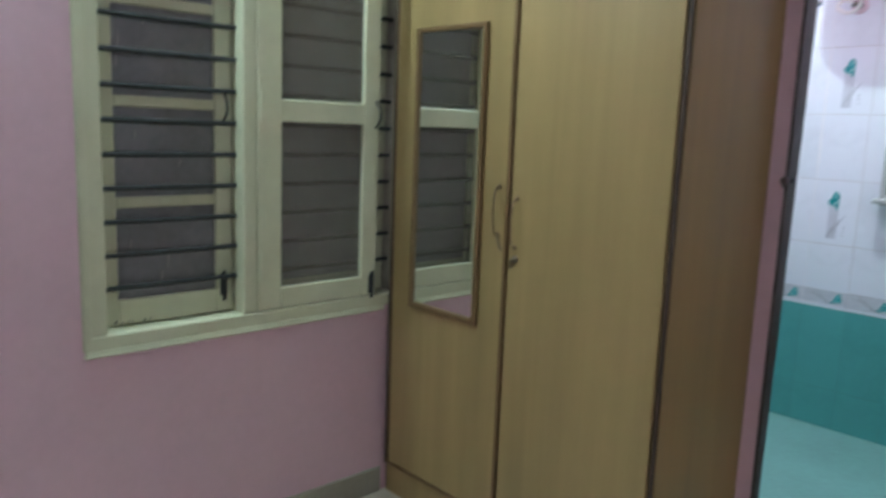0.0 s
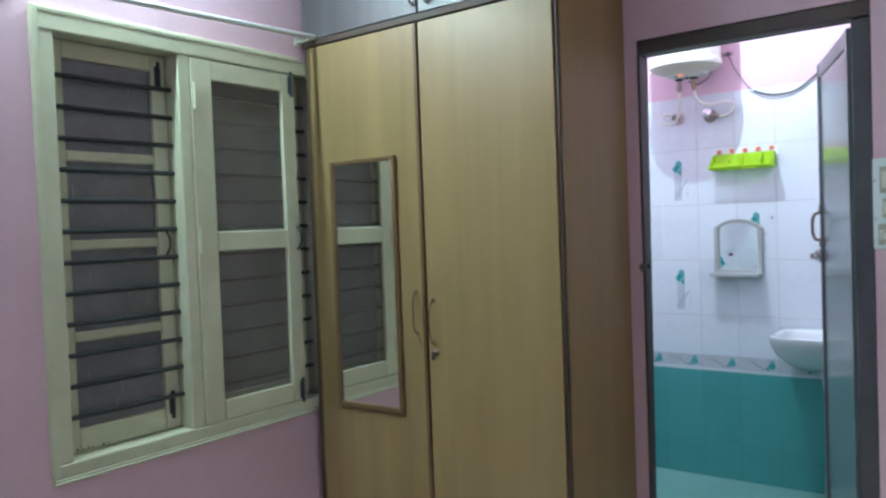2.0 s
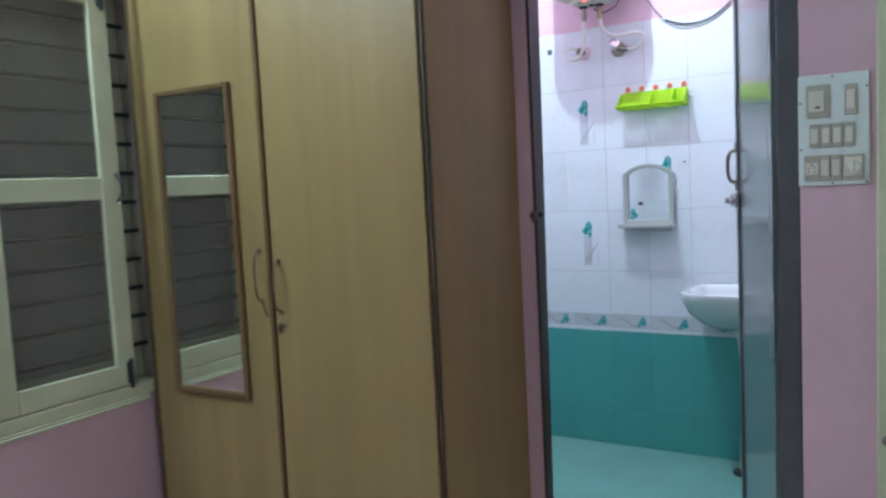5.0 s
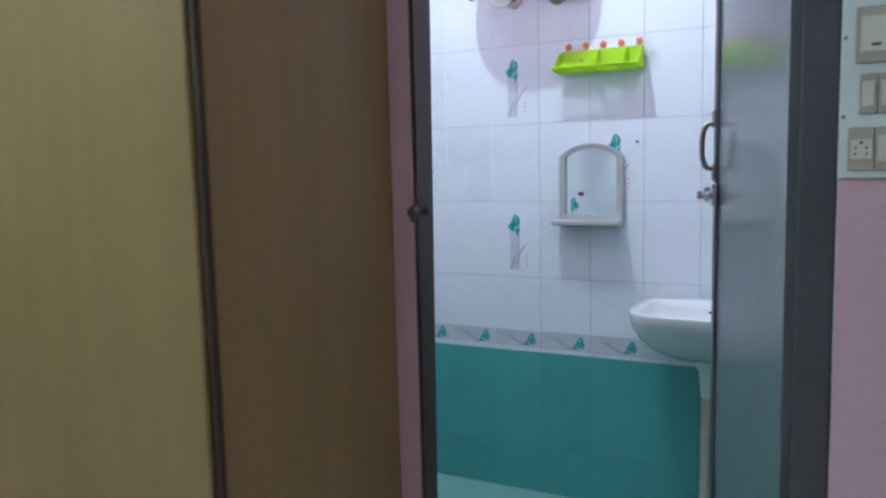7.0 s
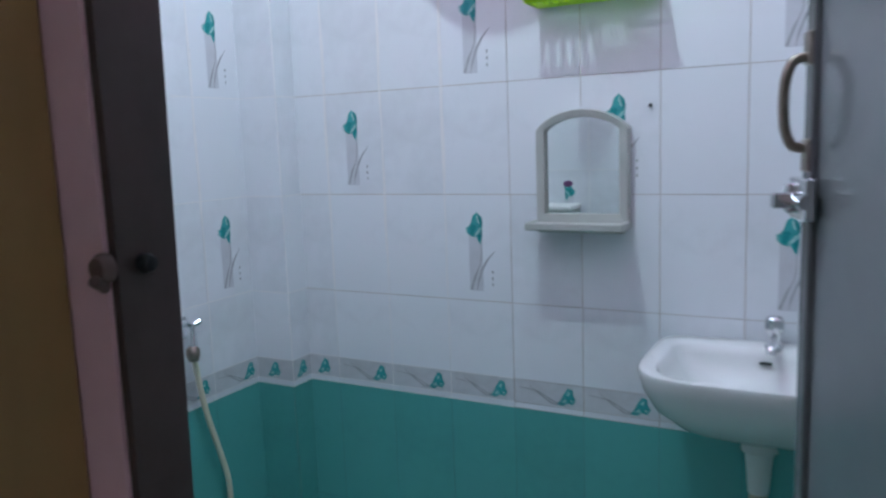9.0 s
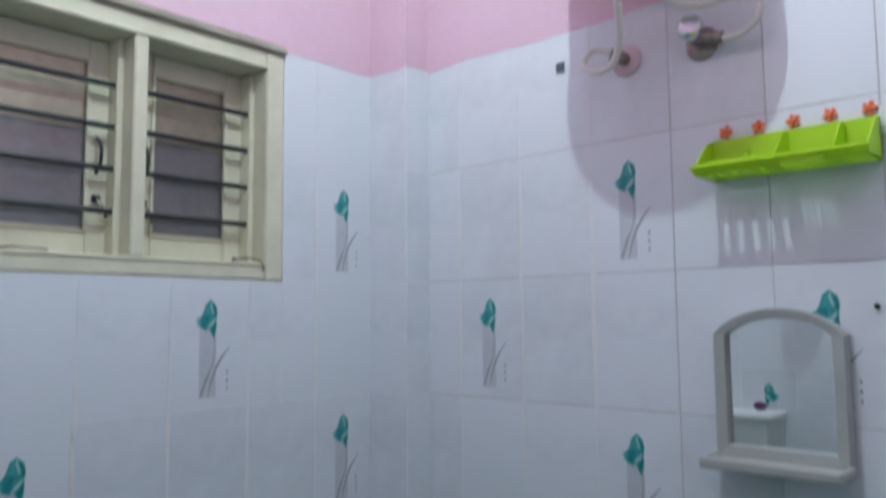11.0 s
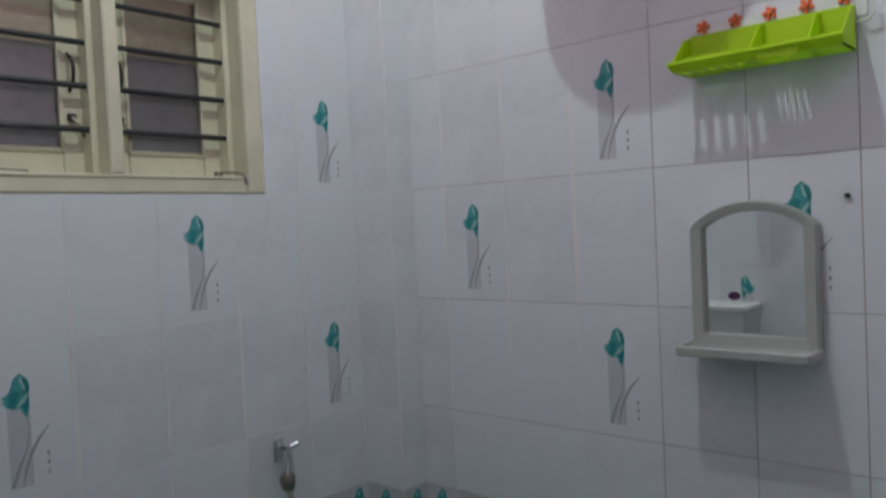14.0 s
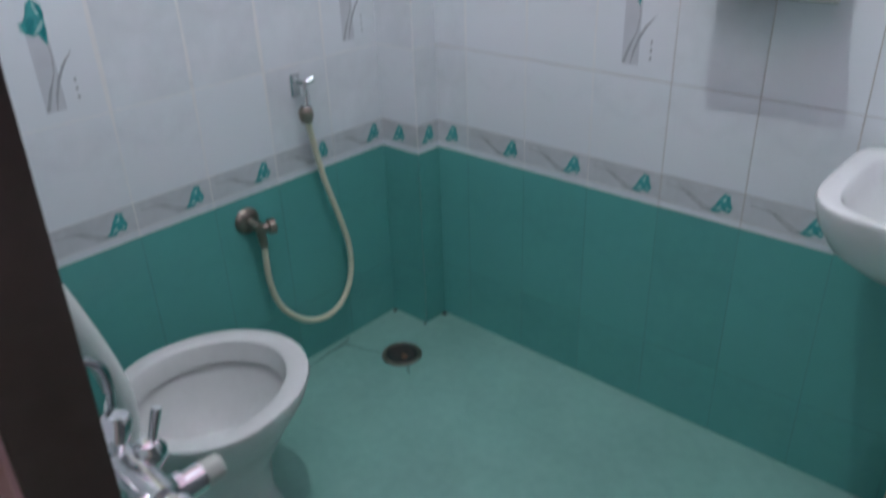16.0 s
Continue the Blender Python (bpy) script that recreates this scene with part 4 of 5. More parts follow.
part("badge", wrap(261, 281, lambda s: 2.486 - 0.0115 * math.sqrt(max(0.02, 1 - s * s)), lambda s: 2.486 + 0.0115 * math.sqrt(max(0.02, 1 - s * s)), gr + 0.0005), BLACK, geyser, "dark oval badge with a yellow rim")
part("badge_rim", wrap(259, 283, lambda s: 2.486 - 0.0155 * math.sqrt(max(0.02, 1 - s * s)), lambda s: 2.486 + 0.0155 * math.sqrt(max(0.02, 1 - s * s)), gr - 0.0012), YELLOW, geyser)
for a in (264, 268, 272, 276):
    part("badge_bar", wrap(a, a + 2.6, lambda s: 2.4815, lambda s: 2.4905, gr + 0.0012), YELLOW, geyser)
part("rating_label", wrap(264, 279, lambda s: 2.2480, lambda s: 2.2810, gr - 0.0018), mat("pale_mauve_label", (0.74, 0.69, 0.71), 0.5), geyser, "small pale printed label")
part("rating_label", wrap(269, 275, lambda s: 2.2850, lambda s: 2.3060, gr - 0.0018), mat("pale_pink_label", (0.70, 0.62, 0.66), 0.5), geyser)
for a0, a1, z0, z1 in ((264, 279, 2.2480, 2.2492), (264, 279, 2.2798, 2.2810), (264, 264.5, 2.2480, 2.2810), (278.3, 279, 2.2480, 2.2810), (266, 274, 2.2720, 2.2740), (266, 276, 2.2650, 2.2665), (268, 273, 2.2580, 2.2595)):
    part("label_print", wrap(a0, a1, lambda s: z0, lambda s: z1, gr - 0.0014), SOFTINK, geyser)
for z, w, h in ((2.502, 0.176, 0.019), (2.262, 0.168, 0.011)):
    part("wall_bracket", loft([[(gx - w - 0.015, y, z - h * 0.5), (gx - 0.1, y, z - h), (gx + 0.1, y, z - h), (gx + w + 0.015, y, z - h * 0.45), (gx + w + 0.015, y, z + h * 0.55), (gx + 0.1, y, z + h), (gx - 0.1, y, z + h), (gx - w - 0.015, y, z + h * 0.5)]
                               for y in (1.952, 1.934)]), PLASTIC if h > 0.015 else mat("pink_spattered_bracket", (0.50, 0.36, 0.42), 0.5, vary=0.2, scale=30), geyser, "pressed steel wall bracket")
    part("bolt", lathe([(0, 0), (0.009, 0), (0.009, 0.005), (0.005, 0.006), (0.005, 0.012), (0, 0.012)], pose(gx + w - 0.004, 1.934, z, 90, 0, 0), seg=8), BLACK, geyser)
part("body_strap", blocks(((gx - 0.07, 1.905, 2.24), (gx + 0.07, 1.926, 2.53))), IVORYDARK, geyser)

hose_1 = thing("heater_hose", (0.92, 1.95, 1.98), "white looped water hose under the heater", "hose", "hoses under the heater")
part("nut", tube([(0.985, 1.785, 2.130), (0.985, 1.786, 2.070)], [0.009, 0.010], tube([(0.985, 1.785, 2.108), (0.985, 1.785, 2.082)], 0.0145, seg=8)), TARN, hose_1)
part("hose", tube([(0.985, 1.786, 2.075), (0.977, 1.804, 2.025), (0.962, 1.835, 1.97), (0.930, 1.86, 1.925), (0.885, 1.865, 1.918), (0.850, 1.87, 1.945), (0.868, 1.885, 1.975), (0.905, 1.91, 1.965), (0.917, 1.935, 1.955)], 0.0080, steps=5, seg=12), WHITEHOSE, hose_1, smooth=True)
part("escutcheon", lathe([(0, 0), (0.036, 0), (0.034, 0.004), (0.02, 0.008), (0, 0.009)], pose(0.917, 1.947, 1.955, 90, 0, 0)), mat("pink_spattered_steel", (0.62, 0.47, 0.50), 0.4, vary=0.1), hose_1, smooth=True)
part("elbow", tube([(0.917, 1.946, 1.955), (0.915, 1.922, 1.958), (0.898, 1.908, 1.964)], 0.014, steps=3), TARN, hose_1)
hose_2 = thing("heater_hose", (1.088, 1.95, 1.965), "white curved water hose with a metal angle valve", "hose", "hoses under the heater")
part("nut", tube([(1.062, 1.785, 2.130), (1.062, 1.787, 2.070)], [0.008, 0.0105], tube([(1.062, 1.786, 2.108), (1.062, 1.786, 2.080)], 0.0135, seg=8)), BRASS, hose_2)
part("hose", tube([(1.062, 1.787, 2.074), (1.065, 1.798, 2.035), (1.090, 1.83, 2.005), (1.135, 1.86, 1.998), (1.19, 1.885, 2.008), (1.226, 1.90, 1.995), (1.222, 1.905, 1.962), (1.190, 1.91, 1.940), (1.150, 1.91, 1.938)], 0.0078, steps=5, seg=12), WHITEHOSE, hose_2, smooth=True)
part("valve_body", tube([(1.088, 1.948, 1.955), (1.088, 1.905, 1.955)], 0.014, tube([(1.088, 1.910, 1.955), (1.150, 1.910, 1.940)], [0.015, 0.012])), TARN, hose_2, "dull brass angle valve")
part("valve_knob", lathe([(0, 0), (0.014, 0), (0.015, 0.012), (0.024, 0.016), (0.025, 0.034), (0.019, 0.042), (0, 0.043)], pose(1.083, 1.905, 1.962, 82, 0, 28)), CHROME, hose_2, "round chrome knob", smooth=True)
part("escutcheon", lathe([(0, 0), (0.036, 0), (0.034, 0.004), (0.02, 0.008), (0, 0.009)], pose(1.092, 1.947, 1.95, 90, 0, 0)), TARN, hose_2, smooth=True)

cables = thing("power_cable", (1.3, 1.945, 2.06), "dark sagging power cable clipped to the wall, its shadow a grey tube", "cable")
part("cable", tube([(1.03, 1.80, 2.125), (1.07, 1.82, 2.105), (1.11, 1.875, 2.14)], 0.0034, steps=4, seg=8), BLACK, cables)
part("cable", tube([(1.11, 1.875, 2.14), (1.178, 1.932, 2.262), (1.227, 1.94, 2.178), (1.272, 1.942, 2.105), (1.31, 1.943, 2.057)], 0.0034, steps=5, seg=8), PAINTSPLASH, cables, "cable spattered with pink paint")
part("cable", tube([(1.31, 1.943, 2.057), (1.379, 1.941, 2.028), (1.45, 1.940, 2.019), (1.53, 1.940, 2.035), (1.615, 1.940, 2.095), (1.75, 1.940, 2.20)], 0.0042, steps=5, seg=8), BLACK, cables)
# thin grey tube close to the wall draws the lighter shadow of the cable
part("cable", tube([(1.315, 1.945, 2.050), (1.35, 1.946, 2.022), (1.40, 1.946, 2.003), (1.47, 1.946, 2.003), (1.55, 1.946, 2.033), (1.63, 1.946, 2.10), (1.75, 1.946, 2.21)], 0.0022, steps=5, seg=8), GREYINK, cables)
part("clip", blocks(((1.300, 1.937, 2.050), (1.318, 1.949, 2.062)), bevel=0.002), PLASTIC, cables)

# lime shelf with orange flower suckers
shelf = thing("bathroom_shelf", (1.26, 1.95, 1.66), "lime green plastic shelf with orange flower suckers", "shelf")
SX0, SX1, SY0, SY1, SZ = 1.106, 1.412, 1.852, 1.944, 1.655


def perforated(x0, x1, y0, y1, z, thick, holes):
    xs = sorted({x0, x1, *[h[0] for h in holes], *[h[1] for h in holes]})
    ys = sorted({y0, y1, *[h[2] for h in holes], *[h[3] for h in holes]})
    bm = bmesh.new()
    for a, b in zip(xs, xs[1:]):
        for c, d in zip(ys, ys[1:]):
            if not any(h[0] <= (a + b) / 2 <= h[1] and h[2] <= (c + d) / 2 <= h[3] for h in holes):
                v = [bm.verts.new(p) for p in ((a, c, z), (b, c, z), (b, d, z), (a, d, z))]
                bm.faces.new(v)
    bmesh.ops.remove_doubles(bm, verts=bm.verts, dist=1e-5)
    got = bmesh.ops.extrude_face_region(bm, geom=bm.faces[:])
    bmesh.ops.translate(bm, verts=[g for g in got["geom"] if isinstance(g, bmesh.types.BMVert)], vec=(0, 0, thick))
    return bm


slots = [(1.117 + i * 0.0265, 1.1285 + i * 0.0265, 1.858, 1.894) for i in range(5)]
slots += [(1.132 + i * 0.0105, 1.1372 + i * 0.0105, y, y + 0.0058) for i in range(9) for y in (1.9075, 1.9175, 1.9275)]
slots += [(1.262 + i * 0.0112, 1.2670 + i * 0.0112, 1.878, 1.914) for i in range(5)]
slots += [(1.362 + i * 0.0088, 1.3662 + i * 0.0088, y, y + 0.008) for i in range(5) for y in (1.892, 1.912)]
part("tray_bottom", perforated(SX0, SX1, SY0, SY1, SZ, 0.003, slots), LIME, shelf)
part("tray_back", blocks(((SX0, SY1 - 0.003, SZ), (SX1, SY1, SZ + 0.083)), bevel=0.001), LIME, shelf)
part("tray_front", loft([[(SX0 - 0.004, SY0 - 0.012, SZ + 0.013), (SX0 - 0.004, SY0 - 0.009, SZ + 0.013), (SX0, SY0 + 0.004, SZ), (SX0, SY0, SZ)],
                         [(SX1 + 0.004, SY0 - 0.012, SZ + 0.013), (SX1 + 0.004, SY0 - 0.009, SZ + 0.013), (SX1, SY0 + 0.004, SZ), (SX1, SY0, SZ)]]), LIME, shelf)
part("front_rim", tube([(SX0 - 0.004, SY0 - 0.012, SZ + 0.014), (SX1 + 0.004, SY0 - 0.012, SZ + 0.014)], 0.004), LIME, shelf)
part("front_tag", blocks(((1.27, SY0 - 0.008, SZ - 0.006), (1.345, SY0 - 0.004, SZ + 0.010)), bevel=0.003), LIME, shelf)
for x, y in ((SX0, SY0 - 0.008), (1.252, SY0), (1.352, SY0 + 0.002), (SX1 - 0.003, SY0 - 0.008)):
    part("divider", loft([[(x, y, SZ + 0.012), (x, y + 0.012, SZ), (x, SY1, SZ), (x, SY1, SZ + 0.080), (x, SY1 - 0.03, SZ + 0.073)],
                          [(x + 0.003, y, SZ + 0.012), (x + 0.003, y + 0.012, SZ), (x + 0.003, SY1, SZ), (x + 0.003, SY1, SZ + 0.080), (x + 0.003, SY1 - 0.03, SZ + 0.073)]]), LIME, shelf)
part("divider", blocks(((1.187, SY1 - 0.045, SZ), (1.19, SY1, SZ + 0.045))), LIME, shelf)
part("divider", blocks(((1.112, SY1 - 0.045, SZ + 0.003), (1.252, SY1 - 0.042, SZ + 0.035))), LIME, shelf)
part("hang_strip", blocks(((SX0 + 0.01, SY1 + 0.0005, SZ + 0.06), (SX1 + 0.02, SY1 + 0.003, SZ + 0.102)), bevel=0.001), PLASTIC, shelf, "clear plastic mounting strip")
part("side_hook", tube([(SX1, SY1, SZ + 0.052), (SX1 + 0.022, SY1 - 0.01, SZ + 0.050), (SX1 + 0.034, SY1 - 0.014, SZ + 0.062), (SX1 + 0.032, SY1 - 0.014, SZ + 0.082)], 0.003, steps=4), PLASTIC, shelf)
for i in range(5):
    cx, cz = 1.135 + i * 0.0655, SZ + 0.098
    bm = lathe([(0, 0), (0.005, 0), (0.005, 0.008), (0, 0.009)], pose(cx, SY1, cz, 90, 0, 0), seg=10)
    for k in range(5):
        a = 2 * math.pi * k / 5 + 0.3 * i
        lathe([(0, 0), (0.0048, 0.001), (0.004, 0.005), (0, 0.006)], pose(cx + 0.0095 * math.cos(a), SY1, cz + 0.0095 * math.sin(a), 90, 0, 0), bm, seg=8)
    part("flower_sucker", bm, ORANGE, shelf, "small orange plastic flower", smooth=True)

# arched mirror with a ledge
mirror = thing("wall_mirror", (1.222, 1.95, 1.09), "arched mirror in a pale grey plastic frame with ledge", "mirror")


def arch(x0, x1, z0, zs, zt, n=14):
    cx, half = (x0 + x1) / 2, (x1 - x0) / 2
    return [(x0, z0), (x1, z0)] + [(cx + half * math.cos(math.pi * i / n), zs + (zt - zs) * math.sin(math.pi * i / n) ** 1.5) for i in range(n + 1)]


outer, inner = arch(1.101, 1.343, 1.100, 1.345, 1.397), arch(1.124, 1.320, 1.132, 1.343, 1.377)
bm = loft([[(x, 1.946, z) for x, z in outer], [(x, 1.922, z) for x, z in outer], [((x - 1.222) * 0.975 + 1.222, 1.914, (z - 1.24) * 0.985 + 1.24) for x, z in outer],
           [(x, 1.918, z) for x, z in inner], [(x, 1.934, z) for x, z in inner]], close_ends=False)
part("mirror_frame", bm, GREYPLASTIC, mirror, "pale grey plastic frame")
part("mirror_glass", plate([(x, z) for x, z in arch(1.120, 1.324, 1.128, 1.345, 1.380)], pose(0, 1.936, 0, 90, 0, 0), 0.003), MIRROR, mirror, "mirror glass")
part("glass_sticker", plate([(1.183 + 0.0125 * math.cos(math.pi * i / 8), 1.209 + 0.0085 * math.sin(math.pi * i / 8)) for i in range(16)], pose(0, 1.9328, 0, 90, 0, 0), 0.0006), PURPLE, mirror, "small oval purple sticker on the glass")
part("back_board", plate([(x, z) for x, z in arch(1.105, 1.339, 1.104, 1.345, 1.393)], pose(0, 1.9465, 0, 90, 0, 0), 0.006), GREYPLASTIC, mirror)
grooves = [(1.116 + i * 0.0125, 1.1195 + i * 0.0125, 1.862, 1.908) for i in range(10)] + [(1.262 + i * 0.0125, 1.265 + i * 0.0125, 1.866, 1.904) for i in range(4)]
part("ledge", perforated(1.095, 1.345, 1.852, 1.930, 1.098, 0.012, grooves), GREYPLASTIC, mirror, "slotted plastic ledge under the mirror")
part("ledge_rim", blocks(((1.095, 1.844, 1.096), (1.345, 1.8518, 1.116)), ((1.0925, 1.8525, 1.096), (1.1025, 1.930, 1.116)), ((1.3365, 1.8525, 1.096), (1.3465, 1.930, 1.116)), ((1.104, 1.912, 1.084), (1.335, 1.93, 1.0975)), bevel=0.003), GREYPLASTIC, mirror)

# basin
basin = thing("wash_basin", (1.66, 1.95, 0.70), "white ceramic wall basin with a chrome tap", "wash basin")
BX, BY0, BY1 = 1.668, 1.565, 1.944


def basin_loop(s, z, push=0.0, n=36, back=1.0):
    cx, hw, depth = BX, 0.245 * s, (BY1 - BY0)
    loop = []
    for i in range(n):
        a = 2 * math.pi * i / n
        c, d = math.cos(a), math.sin(a)
        e = 0.60 if d < 0 else 0.22
        x = cx + hw * math.copysign(abs(c) ** (0.44 if d < 0 else 0.3), c)
        y = BY1 - 0.5 * depth + push + 0.5 * depth * s * (math.copysign(abs(d) ** e, d))
        loop.append((x, min(y, BY1 * back), z))
    return loop


part("bowl", loft([basin_loop(0.24, 0.650, 0.06), basin_loop(0.46, 0.660, 0.05), basin_loop(0.70, 0.690, 0.036), basin_loop(0.88, 0.735, 0.018), basin_loop(0.965, 0.782, 0.005), basin_loop(1.0, 0.822), basin_loop(0.99, 0.83),
                   basin_loop(0.965, 0.8335, 0.0), basin_loop(0.84, 0.831, -0.016), basin_loop(0.815, 0.825, -0.019), basin_loop(0.785, 0.805, -0.021), basin_loop(0.70, 0.77, -0.02), basin_loop(0.45, 0.735, -0.01), basin_loop(0.12, 0.725, -0.01)]), CERAMIC, basin, smooth=True)
part("overflow", blocks(((1.655, 1.868, 0.796), (1.682, 1.874, 0.803)), bevel=0.001), BLACK, basin)
tap = part("tap", lathe([(0, 0.826), (0.021, 0.826), (0.020, 0.834), (0.014, 0.840), (0.014, 0.858), (0.017, 0.862), (0.017, 0.868), (0, 0.869)], pose(1.682, 1.905, 0), tube([(1.682, 1.905, 0.852), (1.682, 1.87, 0.858), (1.682, 1.825, 0.850), (1.682, 1.815, 0.836)], 0.010, steps=4)), CHROME, basin, "chrome pillar tap", smooth=True)
part("tap_knob", lathe([(0, 0.868), (0.0205, 0.869), (0.0215, 0.876), (0.0205, 0.898), (0.016, 0.903), (0, 0.904)], pose(1.682, 1.905, 0), seg=12), CHROME, tap)
waste = thing("waste_pipe", (1.66, 1.79, 0.0), "stained white plastic waste pipe under the basin", "pipe")
part("socket", lathe([(0, 0.655), (0.036, 0.655), (0.038, 0.62), (0.030, 0.612), (0.026, 0.57), (0.022, 0.52), (0, 0.52)], pose(1.665, 1.80, 0)), PLASTIC, waste, smooth=True)
part("pipe", tube([(1.665, 1.80, 0.53), (1.664, 1.80, 0.25), (1.655, 1.80, 0.0)], [0.020, 0.021, 0.021], steps=3, seg=14), mat("stained_pvc", (0.50, 0.45, 0.33), 0.45, vary=0.3, scale=5, stretch=(1, 1, 0.5)), waste, smooth=True)
part("floor_collar", lathe([(0, 0.0), (0.05, 0.0), (0.045, 0.012), (0.024, 0.02), (0, 0.02)], pose(1.655, 1.80, 0)), DARK, waste, smooth=True)

# hand spray, its hose and valve
spray = thing("hand_spray", (0.155, 1.56, 0.84), "tarnished hand spray hanging on a wall hook", "hand spray")
part("hook", blocks(((0.157, 1.545, 0.80), (0.163, 1.575, 0.86)), bevel=0.002), CHROME, spray)
part("cradle", tube([(0.158, 1.56, 0.845), (0.192, 1.56, 0.838), (0.205, 1.585, 0.848)], 0.007, tube([(0.192, 1.56, 0.838), (0.200, 1.532, 0.856)], 0.006), steps=3), CHROME, spray)
part("handle", tube([(0.200, 1.560, 0.845), (0.203, 1.558, 0.80), (0.204, 1.552, 0.765)], [0.0075, 0.009, 0.013], steps=3), CHROME, spray, "chrome handle", smooth=True)
part("head", lathe([(0, 0), (0.014, 0.002), (0.019, 0.016), (0.019, 0.034), (0.012, 0.044), (0, 0.046)], pose(0.204, 1.550, 0.738)), TARN, spray, smooth=True)
part("hose", tube([(0.203, 1.553, 0.745), (0.192, 1.575, 0.66), (0.190, 1.597, 0.56), (0.190, 1.633, 0.44), (0.190, 1.660, 0.33), (0.190, 1.655, 0.23), (0.190, 1.612, 0.158), (0.190, 1.545, 0.137), (0.190, 1.468, 0.165), (0.190, 1.40, 0.24), (0.192, 1.372, 0.335), (0.196, 1.370, 0.45)], 0.0085, steps=5, seg=10), HOSE, spray, "cream plastic hose", smooth=True)
valve = thing("angle_valve", (0.155, 1.365, 0.50), "tarnished angle valve on the teal tiles", "valve")
part("escutcheon", lathe([(0, 0), (0.036, 0), (0.034, 0.006), (0.022, 0.014), (0, 0.015)], pose(0.1555, 1.355, 0.515, 0, 90, 0)), TARN, valve, smooth=True)
part("valve_body", tube([(0.16, 1.355, 0.515), (0.205, 1.36, 0.505)], 0.014, tube([(0.198, 1.362, 0.51), (0.197, 1.369, 0.445)], [0.014, 0.011])), TARN, valve, smooth=True)
part("knob", lathe([(0, 0), (0.012, 0), (0.012, 0.014), (0.020, 0.018), (0.020, 0.034), (0, 0.037)], pose(0.202, 1.368, 0.50, 90, 0, 165), seg=16), TARN, valve, smooth=True)

# toilet, its pipe and cistern
toilet = thing("toilet", (0.545, 0.95, 0.0), "white ceramic toilet without a seat on the floor", "toilet")
TX, TY = 0.525, 0.958


def toilet_loop(w, l0, l1, z, n=36, shift=0.0):
    loop = []
    for i in range(n):
        a = 2 * math.pi * i / n
        d = math.sin(a)
        loop.append((TX + w * math.cos(a), TY + shift + (l1 if d > 0 else l0) * d, z))
    return loop


part("bowl", loft([toilet_loop(0.130, 0.170, 0.130, 0.000), toilet_loop(0.125, 0.162, 0.125, 0.030), toilet_loop(0.105, 0.153, 0.110, 0.080), toilet_loop(0.105, 0.153, 0.120, 0.180), toilet_loop(0.157, 0.170, 0.170, 0.280), toilet_loop(0.195, 0.183, 0.221, 0.350),
                   toilet_loop(0.202, 0.187, 0.235, 0.378), toilet_loop(0.200, 0.185, 0.233, 0.388), toilet_loop(0.191, 0.178, 0.225, 0.391), toilet_loop(0.162, 0.154, 0.191, 0.391), toilet_loop(0.156, 0.149, 0.184, 0.386), toilet_loop(0.147, 0.141, 0.174, 0.340),
                   toilet_loop(0.157, 0.149, 0.184, 0.332), toilet_loop(0.132, 0.125, 0.152, 0.270), toilet_loop(0.075, 0.085, 0.090, 0.210), toilet_loop(0.030, 0.034, 0.040, 0.190)]), WORNCERAMIC, toilet, smooth=True)
part("back_spout", loft([[(TX + 0.06 * math.cos(a), 0.765, 0.33 + 0.05 * math.sin(a)) for a in [2 * math.pi * i / 16 for i in range(16)]], [(TX + 0.045 * math.cos(a), 0.66, 0.32 + 0.04 * math.sin(a)) for a in [2 * math.pi * i / 16 for i in range(16)]]]), WORNCERAMIC, toilet, smooth=True)
pipe = thing("flush_pipe", (0.54, 0.75, 0.4), "bent white flush pipe between cistern and toilet", "pipe")
part("pipe", tube([(0.595, 0.60, 0.840), (0.595, 0.668, 0.828), (0.595, 0.708, 0.78), (0.592, 0.742, 0.68), (0.588, 0.772, 0.56), (0.580, 0.782, 0.46), (0.572, 0.765, 0.37)], 0.0225, steps=5, seg=14), PLASTIC, pipe, smooth=True)
cistern = thing("cistern", (0.56, 0.55, 0.80), "white plastic flush cistern on the wall", "cistern")
part("box", loft([[(0.375, 0.508, 0.78), (0.735, 0.508, 0.78), (0.725, 0.645, 0.78), (0.385, 0.645, 0.78)], [(0.36, 0.508, 1.005), (0.755, 0.508, 1.005), (0.745, 0.665, 1.005), (0.37, 0.665, 1.005)]]), PLASTIC, cistern)
part("lid", blocks(((0.352, 0.508, 1.006), (0.763, 0.672, 1.032)), bevel=0.006), PLASTIC, cistern)
part("flush_knob", lathe([(0, 0), (0.018, 0), (0.018, 0.012), (0, 0.014)], pose(0.56, 0.62, 1.031)), CHROME, cistern, smooth=True)
supply = thing("supply_hose", (0.80, 0.56, 0.6), "thin dark supply hose at the cistern", "hose")
part("hose", tube([(0.745, 0.55, 0.80), (0.80, 0.545, 0.76), (0.82, 0.542, 0.66), (0.815, 0.535, 0.50), (0.81, 0.519, 0.45)], 0.006, steps=4), GREYINK, supply, smooth=True)
